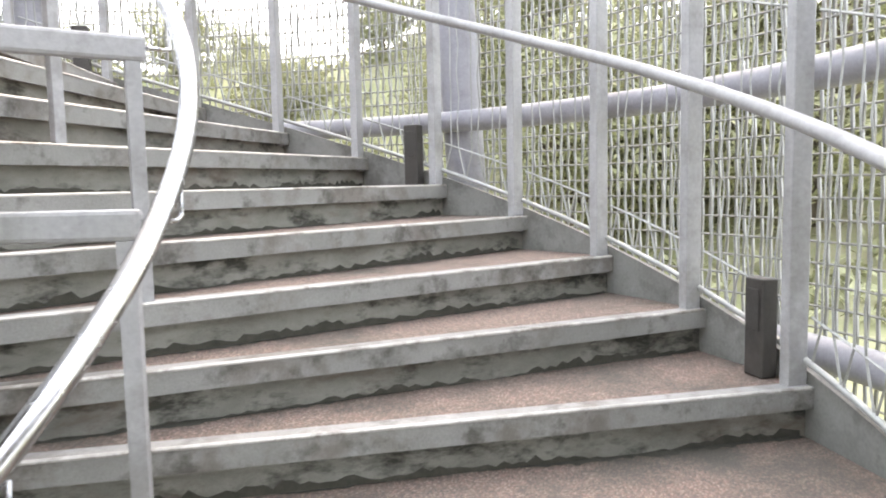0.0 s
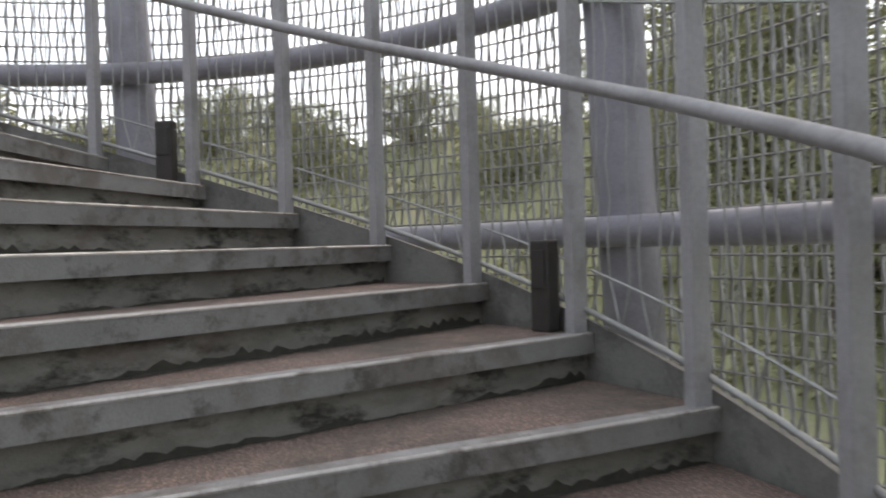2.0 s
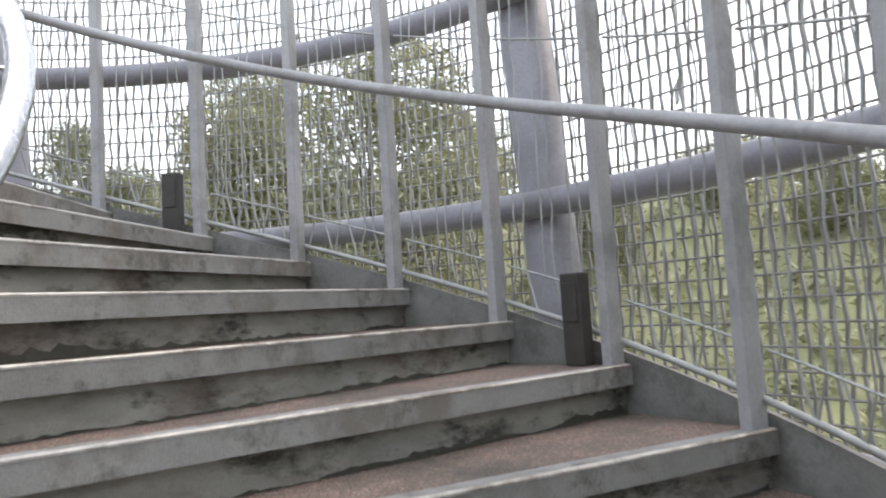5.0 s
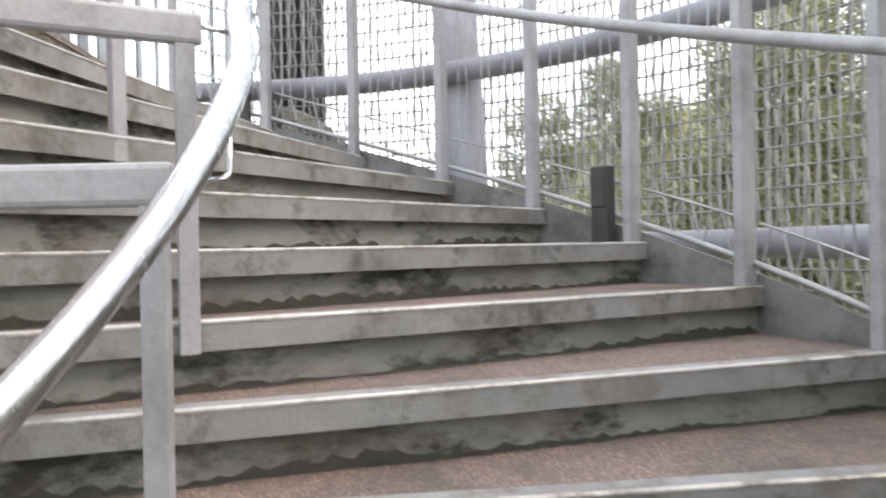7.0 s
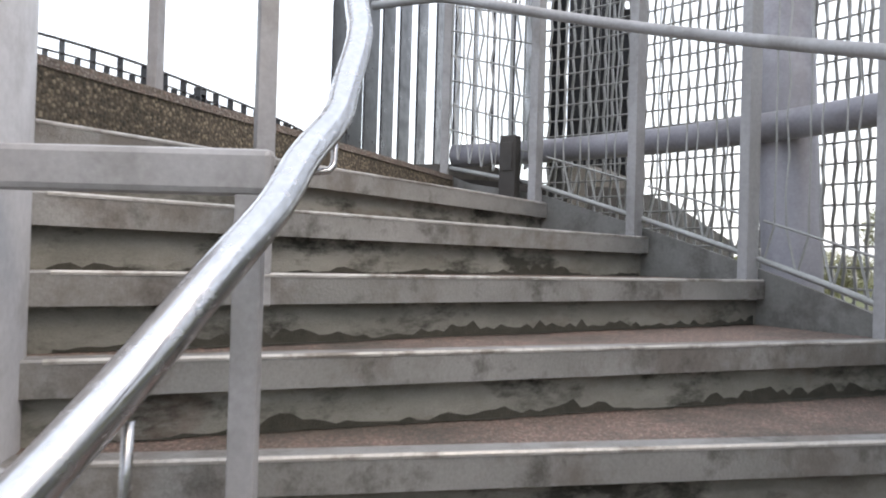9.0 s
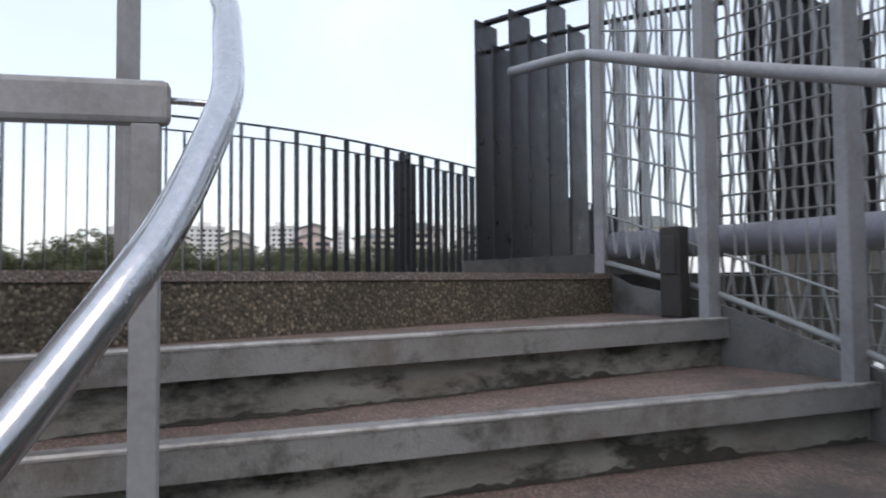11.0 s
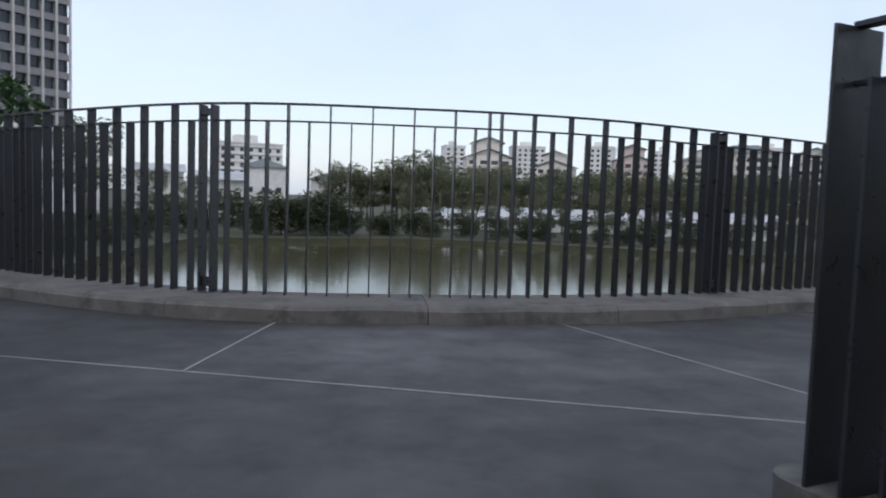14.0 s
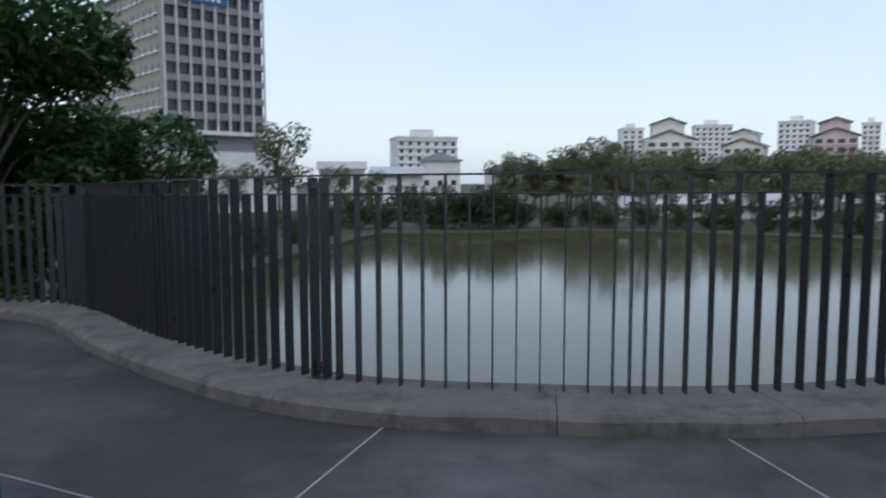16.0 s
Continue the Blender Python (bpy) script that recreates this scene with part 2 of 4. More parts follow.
for k in range(FIRST, LAST + 1):
    a0, a1 = k * STEP, (k + 1) * STEP + 0.02
    z = k * RISE
    # tread slab with its aggregate top, set back behind the nosing
    bm = B()
    n = 5
    rows = []
    for i in range(n + 1):
        r = R_IN + (R_OUT - R_IN) * i / n
        f = 0.030 / r
        rows.append([pol(r, a0 + f, z - 0.001), pol(r, a1, z - 0.001), pol(r, a1, z - 0.06), pol(r, a0 + f, z - 0.06)])
    sweep(bm, rows)
    if k == LAST:
        bm.free()
        bm = B()
        f = 0.035 / R_OUT
        head = [pol(0.54, a0 + 0.035 / 0.54, 0), pol(R_OUT, a0 + f, 0), Vector((-2.97, 0.30, 0)), Vector((-3.08, EDGE_Y + 0.008, 0)), Vector((-0.53, EDGE_Y + 0.008, 0))]
        sweep(bm, [[(p.x, p.y, z - 0.06) for p in head], [(p.x, p.y, z - 0.001) for p in head]])
    part("tread", bm, TREAD, stair)
    # nosing: a painted channel whose lip stands a little over the tread
    bm = B()
    rows = []
    for i in range(2):
        r = (R_IN, R_OUT)[i]
        q = lambda d, zz: pol(math.hypot(r, d), a0 + math.atan2(d, r), z + zz)
        rows.append([q(-0.030, -0.068), q(-0.032, 0.000), q(-0.028, 0.004), q(0.033, 0.004), q(0.033, -0.012), q(-0.018, -0.014), q(-0.018, -0.068)])
    sweep(bm, rows)
    nosing = part("nosing", bm, NOSE, stair, "grey painted steel nosing with rust stains")
    # bare metal where feet have worn the lip
    bm = B()
    rows = []
    for r in (R_IN + 0.05, R_OUT - 0.01):
        q = lambda d, zz: pol(math.hypot(r, d), a0 + math.atan2(d, r), z + zz)
        rows.append([q(-0.0335, -0.004), q(-0.0335, 0.0015), q(-0.0295, 0.0058), q(-0.023, 0.0058), q(-0.023, 0.002), q(-0.030, -0.004)])
    sweep(bm, rows)
    part("worn_edge", bm, BARE, nosing, "bare worn metal lip")
    # riser, set back under the nosing
    bm = B()
    rows = []
    for r in (R_IN, R_OUT):
        q = lambda d, zz: pol(math.hypot(r, d), a0 + math.atan2(d, r), z + zz)
        rows.append([q(0.005, -RISE - 0.01), q(0.005, -0.02), q(0.03, -0.02), q(0.03, -RISE - 0.01)])
    sweep(bm, rows)
    part("riser", bm, RISER, stair, "grey riser streaked with black mould")

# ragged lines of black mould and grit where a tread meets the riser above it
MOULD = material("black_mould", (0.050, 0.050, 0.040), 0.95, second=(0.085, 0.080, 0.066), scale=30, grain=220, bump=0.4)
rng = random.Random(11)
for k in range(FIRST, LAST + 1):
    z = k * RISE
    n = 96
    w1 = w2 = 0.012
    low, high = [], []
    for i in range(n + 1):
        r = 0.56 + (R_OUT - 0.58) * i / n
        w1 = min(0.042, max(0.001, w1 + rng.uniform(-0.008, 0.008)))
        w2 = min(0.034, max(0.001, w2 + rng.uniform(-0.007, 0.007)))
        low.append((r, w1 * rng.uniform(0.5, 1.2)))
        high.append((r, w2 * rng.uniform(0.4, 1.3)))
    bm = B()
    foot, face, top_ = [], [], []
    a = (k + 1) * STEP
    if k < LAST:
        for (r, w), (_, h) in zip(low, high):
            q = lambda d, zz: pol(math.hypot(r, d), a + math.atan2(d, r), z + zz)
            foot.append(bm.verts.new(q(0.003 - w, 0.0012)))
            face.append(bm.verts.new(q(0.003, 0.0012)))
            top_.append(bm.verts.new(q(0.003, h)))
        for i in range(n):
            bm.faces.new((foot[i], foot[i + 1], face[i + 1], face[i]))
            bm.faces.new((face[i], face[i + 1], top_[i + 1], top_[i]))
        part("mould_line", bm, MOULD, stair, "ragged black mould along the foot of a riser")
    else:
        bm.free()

# outer stringer
bm = B()
rows = []
for i in range(4 * (LAST - FIRST + 2) + 1):
    idx = FIRST - 0.5 + i / 4
    if idx > 16.05:
        break
    rows.append([at(R_OUT + 0.004, idx, 0.045), at(R_OUT + 0.024, idx, 0.045), at(R_OUT + 0.024, idx, -0.28), at(R_OUT + 0.004, idx, -0.28)])
P17 = Vector((-3.05, 0.02))
for q, z in ((0.5, 2.76), (1.0, 2.83)):
    p = Vector((-2.86, 0.42)).lerp(P17, q)
    rows.append([(p.x - 0.02, p.y - 0.012, z), (p.x - 0.04, p.y - 0.024, z), (p.x - 0.04, p.y - 0.024, z - 0.33), (p.x - 0.02, p.y - 0.012, z - 0.33)])
sweep(bm, rows)
part("outer_stringer", bm, STRINGER, stair, "grey steel stringer plate")

# central column
bm = B()
tube(bm, [(0, 0, -2.6), (0, 0, 3.9)], R_COL, 48)
column = tagged(part("central_column", bm, GREY, None, smooth=False), "thick round pale-grey central column of the stair", "column")
for f in column.data.polygons:
    f.use_smooth = abs(f.normal.z) < 0.5

# ---- outer balustrade ----
rail_out = thing("outer_balustrade", "grey steel stair balustrade with wire mesh and round handrail", "balustrade")
R_POST = 2.88
POST_IDX = list(range(FIRST, 17))


def helix(r, i0, i1, z, per=4):
    n = max(2, int((i1 - i0) * per))
    return [at(r, i0 + (i1 - i0) * i / n, z) for i in range(n + 1)]


bm = B()
box(bm, -0.035, 0.035, -0.022, 0.022, -0.075, 2.3, bevel=0.004)
post_mesh = part("post", bm, GREY, rail_out)
first = True
posts = []
for idx in POST_IDX:
    base = idx * RISE
    a = idx * STEP + 0.006
    m = Matrix.Translation(pol(R_POST, a, base)) @ Matrix.Rotation(a, 4, "Z")
    if first:
        post_mesh.matrix_local = m
        first = False
        posts.append(post_mesh)
    else:
        posts.append(again(post_mesh, rail_out, m))

again(post_mesh, rail_out, Matrix.Translation((P17.x, P17.y, LAST * RISE)) @ Matrix.Rotation(0.35 + math.pi, 4, "Z"))
bm = B()
tube(bm, helix(2.71, FIRST, 16.2, 0.888, 5) + [Vector((-2.80, 0.27, 3.655)), Vector((-2.90, 0.07, 3.735)), Vector((-2.93, -0.01, 3.755)), Vector((-2.97, -0.20, 3.775)), Vector((-3.00, -0.43, 3.785))], 0.024, 12)
part("handrail", bm, GREY, rail_out, "round grey-painted handrail", smooth=True)
bm = B()
tube(bm, helix(R_POST + 0.03, FIRST, 16.1, 0.085, 4) + [Vector((-3.05, 0.03, 2.86))], 0.012, 6)
part("bottom_rail", bm, GALV, rail_out, smooth=True)

for idx, holder in zip(POST_IDX, posts):
    bm = B()
    a = idx * STEP + 0.006
    top = idx * RISE + 0.885
    box(bm, -0.125, -0.03, -0.006, 0.006, -0.13, -0.01, Matrix.Translation(pol(R_POST, a, top)) @ Matrix.Rotation(a, 4, "Z"), 0.0)
    tube(bm, [pol(R_POST - 0.12, a, top - 0.05), pol(2.74, a, top - 0.03), pol(2.715, a, top + 0.0)], 0.008, 6)
    part("bracket", bm, GREY, holder).matrix_local = holder.matrix_local.inverted()


def mesh_bay(i0, i1, where, per=8, dense=False):
    """Wire infill between two posts: upright wires with a slight crimp, struts in a zigzag at the foot; dense adds cross wires."""
    bm = B()
    n = max(3, round(per * (i1 - i0)))
    levels = [0.085, 0.235] + [0.235 + 0.135 * j for j in range(1, 15)]
    crimp = 0.20 if dense else 0.035
    for j in range(n):
        i = i0 + (i1 - i0) * (j + 0.5) / n
        d = (i1 - i0) / n
        lean = 0.5 if j % 2 == 0 else -0.5
        pts = [where(i + 0.9 * lean * d, 0, levels[0]), where(i - 0.3 * lean * d, 0, levels[1])]
        pts += [where(i - 0.3 * lean * d * (0 if dense else 1) + d * (crimp if (q + j) % 2 else -crimp), 0.006 if q % 2 else -0.006, z) for q, z in enumerate(levels[2:])]
        tube(bm, pts, [0.0052, 0.0052] + [0.0075 if dense else 0.0042] * (len(pts) - 2), 4, cap=False)
    for z in levels[1:] if dense else (levels[1], levels[8], levels[-1]):
        tube(bm, [where(i0 + (i1 - i0) * q / 3, 0, z) for q in range(4)], 0.0050, 4, cap=False)
    return bm


for i0, i1 in zip(POST_IDX, POST_IDX[1:]):
    part("mesh_panel", mesh_bay(i0 + 0.05, i1 - 0.05, lambda i, dr, z: at(R_POST + 0.03 + dr, i, z)), GALV, rail_out, "upright galvanised wires over a zigzag foot")
A16 = pol(R_POST + 0.03, 16 * STEP, 0)


def flare(i, dr, z):
    q = i - 16.0
    p = A16.lerp(Vector((P17.x, P17.y, 0)), q / 2.0)
    return Vector((p.x, p.y + dr, 16 * RISE + 0.10 * q + z))


part("mesh_panel", mesh_bay(16.05, 17.95, flare, 8, True), GALV, rail_out, "crimped galvanised wire mesh")

# dark light boxes beside every fourth post
bm = B()
box(bm, -0.03, 0.03, -0.045, 0.045, 0.0, 0.335, bevel=0.006)
box(bm, -0.036, -0.03, -0.03, 0.03, 0.16, 0.30, bevel=0.002)
stub = tagged(part("step_light", bm, DARK), "dark brown metal step light box beside a balustrade post", "step light", "step lights")
for n, k in enumerate(range(-8, 17, 4)):
    a = k * STEP + 0.052
    m = Matrix.Translation(pol(R_POST - 0.02, a, k * RISE)) @ Matrix.Rotation(a, 4, "Z")
    if n == 0:
        stub.matrix_world = m
    else:
        copy_thing(stub, m)

# ---- ring pipes and leaning columns of the outer frame ----
frame_out = thing("steel_support_tower", "grey tubular steel frame of ring pipes and columns around the stair", "steel frame")
for z, a0, a1 in ((0.06, -80, 178), (1.02, -70, 178), (1.971, -60, 178), (2.929, -20, 179)):
    bm = B()
    tube(bm, [pol(3.10, radians(a0 + (a1 - a0) * i / 60), z) for i in range(61)], 0.060, 14)
    part("ring_pipe", bm, PIPE, frame_out, smooth=True)
COLUMN_IDX = (-5.4, -0.6, 4.25, 9.0, 14.1)
for idx in COLUMN_IDX:
    a = idx * STEP
    bm = B()
    tube(bm, [pol(3.24, a - 0.09, -2.6), pol(3.24, a + 0.05, 5.2)], 0.115, 20)
    part("frame_column", bm, PIPE, frame_out, smooth=True)


def screen(a0, a1, z0, z1, r=3.37, pitch=0.046, row=0.085):
    """Dense crimped wire screen on the outside of the frame."""
    bm = B()
    n = int((a1 - a0) * r / pitch)
    m = int((z1 - z0) / row)
    for j in range(n):
        a = a0 + (a1 - a0) * (j + 0.5) / n
        tube(bm, [pol(r + (0.006 if (q + j) % 2 else -0.006), a + (0.008 if (q + j) % 2 else -0.008) / r, z0 + q * row) for q in range(m + 1)], 0.0078, 4, cap=False)
    k = max(4, int(n / 5))
    for q in range(m + 1):
        tube(bm, [pol(r, a0 + (a1 - a0) * i / k, z0 + q * row) for i in range(k + 1)], 0.0052, 4, cap=False)
    return bm


tagged(part("wire_screen", screen(radians(-78), radians(173), -1.2, 5.2), SCREEN, frame_out), "dense crimped wire screen", kind="stuff")

# ---- inner balustrade ----
rail_in = thing("inner_balustrade", "inner stair balustrade with stainless handrail on grey posts and arms", "balustrade")
RAIL_BEND = ((-9.0, 1.071, 0.854), (8.8, 1.071, 0.850), (10.1, 1.060, 0.808), (11.15, 1.085, 0.780), (12.2, 1.115, 0.813), (13.25, 1.125, 0.853), (14.3, 1.105, 0.889), (15.35, 1.086, 0.903), (16.4, 1.074, 0.902), (19.0, 1.052, 0.876))


def bend(idx):
    """Radius and height of the inner handrail, which is bent by hand near its head."""
    for p, q in zip(RAIL_BEND, RAIL_BEND[1:]):
        if p[0] <= idx <= q[0]:
            k = (idx - p[0]) / (q[0] - p[0])
            k = k * k * (3 - 2 * k)
            return p[1] + (q[1] - p[1]) * k, p[2] + (q[2] - p[2]) * k


IN_POSTS = [-6.9, -3.9, -0.9, 2.1, 5.15, 8.22, 10.8, 13.9]
for idx in IN_POSTS:
    a = idx * STEP
    base, top = round(idx) * RISE, idx * RISE + (0.745 if idx > 13 else 0.67 if idx > 10 else 0.70)
    m = Matrix.Rotation(a, 4, "Z")
    bm = B()
    out_ = 0.03 if idx > 13 else 0.0
    box(bm, 0.93 + out_, 0.975 + out_, -0.014, 0.014, base - 0.072, top + 0.002, m, 0.003)
    part("post", bm, GREY, rail_in)
    bm = B()
    box(bm, R_COL - 0.02, 0.99 + out_, -0.018, 0.018, top, top + 0.075, m, 0.012)
    arm = part("arm", bm, GREY, rail_in, "flat grey arm from the central column")
    bm = B()
    rb, zb = bend(idx)
    tube(bm, [pol(0.985, a, top + 0.045), pol(rb - 0.026, a + 0.006, top + 0.042), pol(rb - 0.005, a + 0.016, top + 0.046), pol(rb, a + 0.028, top + 0.056), pol(rb, a + 0.032, top + 0.068),
              pol(rb, a + 0.034, max(idx * RISE + zb - 0.012, top + 0.072))], 0.006, 8)
    part("bracket", bm, STEEL, arm, "curved steel handrail bracket", smooth=True)
m = Matrix.Translation((-1.0, 0.01, 0)) @ Matrix.Rotation(radians(201), 4, "Z")
bm = B()
box(bm, -0.024, 0.024, -0.015, 0.015, DECK_Z - 0.03, DECK_Z + 1.12, m, 0.003)
box(bm, -0.034, 0.034, -0.025, 0.025, DECK_Z - 0.02, DECK_Z + 0.010, m, 0.003)
part("post", bm, GREY, rail_in)
bm = B()
tube(bm, [at(bend(FIRST + i / 8)[0], FIRST + i / 8, bend(FIRST + i / 8)[1]) for i in range(8 * (19 - FIRST) + 1)], 0.0254, 16)
part("handrail", bm, STEEL, rail_in, "polished stainless steel handrail", smooth=True)

# ---- the deck ----
deck = thing("deck", "dark screeded bridge deck with pale joints", "deck", kind="structure")


def deck_z(x, y):
    """The deck falls gently away from the stair."""
    return DECK_Z + 0.0165 * (y - EDGE_Y)


def slab(bm, pts, z0, z1, on_deck=False):
    lo = [bm.verts.new((x, y, z0 + (deck_z(x, y) if on_deck else 0))) for x, y in pts]
    hi = [bm.verts.new((x, y, z1 + (deck_z(x, y) if on_deck else 0))) for x, y in pts]
    n = len(pts)
    for i in range(n):
        bm.faces.new((lo[i], lo[(i + 1) % n], hi[(i + 1) % n], hi[i]))
    bm.faces.new(lo)
    bm.faces.new(hi)
    return bm


def spline(ctrl, per=8):
    """Smooth curve through control points."""
    out = []
    c = [Vector(p) for p in ctrl]
    for i in range(len(c) - 1):
        p0, p1, p2, p3 = c[max(i - 1, 0)], c[i], c[i + 1], c[min(i + 2, len(c) - 1)]
        for k in range(per):
            t = k / per
            out.append(0.5 * ((2 * p1) + (p2 - p0) * t + (2 * p0 - 5 * p1 + 4 * p2 - p3) * t * t + (3 * p1 - p0 - 3 * p2 + p3) * t ** 3))
    out.append(c[-1])
    return out


FENCE_LINE = spline([(9.5, -10.0), (5.1, -10.0), (2.5, -9.9), (1.22, -9.25), (-0.15, -7.24), (-1.785, -5.41), (-3.42, -4.79), (-4.80, -4.58), (-6.37, -4.72), (-8.8, -5.15), (-11.5, -6.0), (-14.5, -6.6)], 10)


def offset(line, d):
    out = []
    for i, p in enumerate(line):
        t = (line[min(i + 1, len(line) - 1)] - line[max(i - 1, 0)]).normalized()
        out.append(p + Vector((-t.y, t.x)) * d)
    return out


inner, outer = offset(FENCE_LINE, -0.54), offset(FENCE_LINE, 0.16)
edge_poly = [(p.x, p.y) for p in inner]
SIDE = spline([(-3.25, -0.80), (-3.28, -0.50), (-3.34, -0.15), (-3.44, 0.20), (-3.54, 0.40)], 10)
outline = edge_poly + [(-14.5, 1.1), (-5.0, 1.0), (-3.9, 0.86), (-3.66, 0.66), (-3.56, 0.45), (-3.22, 0.17), (-3.12, EDGE_Y), (-0.51, EDGE_Y), (-0.50, -0.5), (-0.35, -1.1), (0.2, -3.0), (9.5, -3.4)]
bm = B()
slab(bm, outline, -0.40, 0.0, True)
part("deck_slab", bm, DECK, deck)
# aggregate face and pale border at the head of the stair
bm = B()
box(bm, -3.10, -0.515, EDGE_Y + 0.001, EDGE_Y + 0.007, DECK_Z - RISE - 0.25, DECK_Z - 0.018)
part("landing_riser", bm, EDGE, deck, "dark exposed-aggregate riser under the deck edge")
bm = B()
slab(bm, [(-3.02, EDGE_Y + 0.012), (-3.00, EDGE_Y - 0.245), (-0.515, EDGE_Y - 0.245), (-0.515, EDGE_Y + 0.012)], -0.02, 0.005, True)
part("deck_border", bm, LIGHT_EDGE, deck, "pale aggregate strip along the deck edge")

# joints
for p, q in (((1.055, -4.83), (-5.145, -0.77)), ((-1.55, -3.125), (-2.25, -4.66)), ((-4.30, -4.06), (-4.45, -1.05))):
    p, q = Vector(p), Vector(q)
    d = (q - p).normalized()
    s = Vector((-d.y, d.x)) * 0.007
    bm = B()
    slab(bm, [tuple(p + s), tuple(p - s), tuple(q - s), tuple(q + s)], -0.01, 0.0035, True)
    part("joint", bm, JOINT, deck)

# kerb under the fence, a rounded concrete upstand in lengths
kerb = thing("kerb", "weathered concrete kerb under the deck fence", "kerb", kind="structure")
KH = 0.13


def kerb_length(line_in, line_out):
    bm = B()
    rows = []
    for a, b in zip(line_in, line_out):
        d = (b - a).normalized()
        z = deck_z(a.x, a.y)
        k = 0.006 * math.sin(a.x * 7 + a.y * 5)
        rows.append([(a.x, a.y, z - 0.3), (a.x, a.y, z + KH - 0.035 + k), (a.x + d.x * 0.03, a.y + d.y * 0.03, z + KH - 0.006 + k),
                     (a.x + d.x * 0.07, a.y + d.y * 0.07, z + KH), (b.x, b.y, z + KH), (b.x, b.y, z - 0.3)])
    return sweep(bm, rows)


for i in range(0, len(inner) - 1, 10):
    li, lo = inner[i:i + 11], outer[i:i + 11]
    li, lo = [p.copy() for p in li], [p.copy() for p in lo]
    li[-1] = li[-1] + (li[-2] - li[-1]).normalized() * 0.006
    lo[-1] = lo[-1] + (lo[-2] - lo[-1]).normalized() * 0.006
    part("kerb_length", kerb_length(li, lo), KERB, kerb, smooth=False)

# ---- the deck fence: flat dark bars set on edge, every second one up to the top rail ----
fence = thing("deck_fence", "dark steel fence of flat upright bars on a kerb", "fence")


def arc_points(line, step, start=0.0):
    """Points and directions at even steps along a line."""
    out, left = [], start
    for a, b in zip(line, line[1:]):
        d = (b - a).length
        while left <= d:
            out.append((a + (b - a) * (left / d), (b - a).normalized()))
            left += step
        left -= d
    return out


def run_fence(owner, line, step, start, deep, thick, posts, lift, FH=1.52, drop=0.135):
    """Bars along a line; every posts-th place holds a twin-plate post, half-way between two a pair of bars."""
    kinds = {}
    for i, (p, d) in enumerate(arc_points(line, step, start)):
        zb = deck_z(p.x, p.y) + lift
        m = Matrix.Translation((p.x, p.y, zb)) @ Matrix.Rotation(math.atan2(d.y, d.x) + math.pi / 2, 4, "Z")
        kind = "post" if posts and i % posts == 0 else "pair" if posts and i % posts == posts // 2 else "tall" if i % 2 == 0 else "short"
        if kind in kinds:
            again(kinds[kind], owner, m)
            continue
        bm = B()
        if kind == "post":
            for y in (-0.054, 0.054):
                box(bm, -0.048, 0.048, y - 0.010, y + 0.010, -0.05, FH - 0.02, bevel=0.002)
            box(bm, -0.042, 0.042, -0.044, 0.044, FH - 0.10, FH - 0.05, bevel=0.002)
            box(bm, -0.075, 0.075, -0.09, 0.09, -0.002, 0.012, bevel=0.002)
            box(bm, -0.02, 0.02, -0.044, 0.044, 0.05, 0.13, bevel=0.002)
        elif kind == "pair":
            for y in (-0.05, 0.05):
                box(bm, -deep / 2, deep / 2, y - thick / 2, y + thick / 2, 0, FH - 0.012, bevel=0.0015)
        else:
            box(bm, -deep / 2, deep / 2, -thick / 2, thick / 2, 0, FH - (0.012 if kind == "tall" else drop + 0.01), bevel=0.0015)
        kinds[kind] = part("post" if kind == "post" else "bar", bm, FENCE, owner, "twin-plate fence post" if kind == "post" else "")
        kinds[kind].matrix_local = m
    for z, w, t in ((FH, 0.050, 0.014), (FH - drop, 0.034, 0.012)):
        bm = B()
        rows = []
        for a, b in zip(offset(line, -w / 2), offset(line, w / 2)):
            k = deck_z(a.x, a.y) + lift + z
            rows.append([(a.x, a.y, k - t), (a.x, a.y, k), (b.x, b.y, k), (b.x, b.y, k - t)])
        sweep(bm, rows)
        part("rail", bm, FENCE, owner)


def arc_to(line, target):
    """Length along a line to its point nearest to the target."""
    best, run = (1e9, 0), 0.0
    for a, b in zip(line, line[1:]):
        for k in range(10):
            d = (a + (b - a) * (k / 10) - Vector(target)).length
            best = min(best, (d, run + (b - a).length * k / 10))
        run += (b - a).length
    return best[1]


run_fence(fence, FENCE_LINE, 0.165, arc_to(FENCE_LINE, (-1.785, -5.41)) % (0.165 * 28), 0.085, 0.010, 28, KH)

# short fence at the stair head, on a rounded pedestal, of deeper plates
side = thing("stair_head_fence", "dark steel fence of deep upright plates on a rounded kerb", "fence")
run_fence(side, SIDE, 0.108, 0.0, 0.20, 0.012, 0, 0.10, 1.30, 0.16)
# it goes on along the deck behind the stair
BACK = spline([(-3.57, 0.50), (-3.75, 0.59), (-4.03, 0.67), (-4.43, 0.74)], 8)
back_fence = thing("deck_fence", "dark steel fence of deep upright plates along the deck's far side", "fence")
run_fence(back_fence, BACK, 0.165, 0.0, 0.12, 0.012, 0, KH, 1.30, 0.16)
part("kerb_length", kerb_length(offset(BACK, -0.10), offset(BACK, 0.06)), KERB, kerb)
bm = B()
slab(bm, [(-3.55, 0.18), (-3.41, -0.40), (-3.37, -0.82)] + [(-3.255 + 0.115 * math.cos(math.pi + math.pi * i / 10), -0.84 + 0.115 * math.sin(math.pi + math.pi * i / 10)) for i in range(11)] + [(-3.15, -0.50), (-3.19, EDGE_Y - 0.16), (-3.33, 0.18)], -0.1, 0.10, True)
part("pedestal", bm, KERB, side, "low rounded concrete kerb")
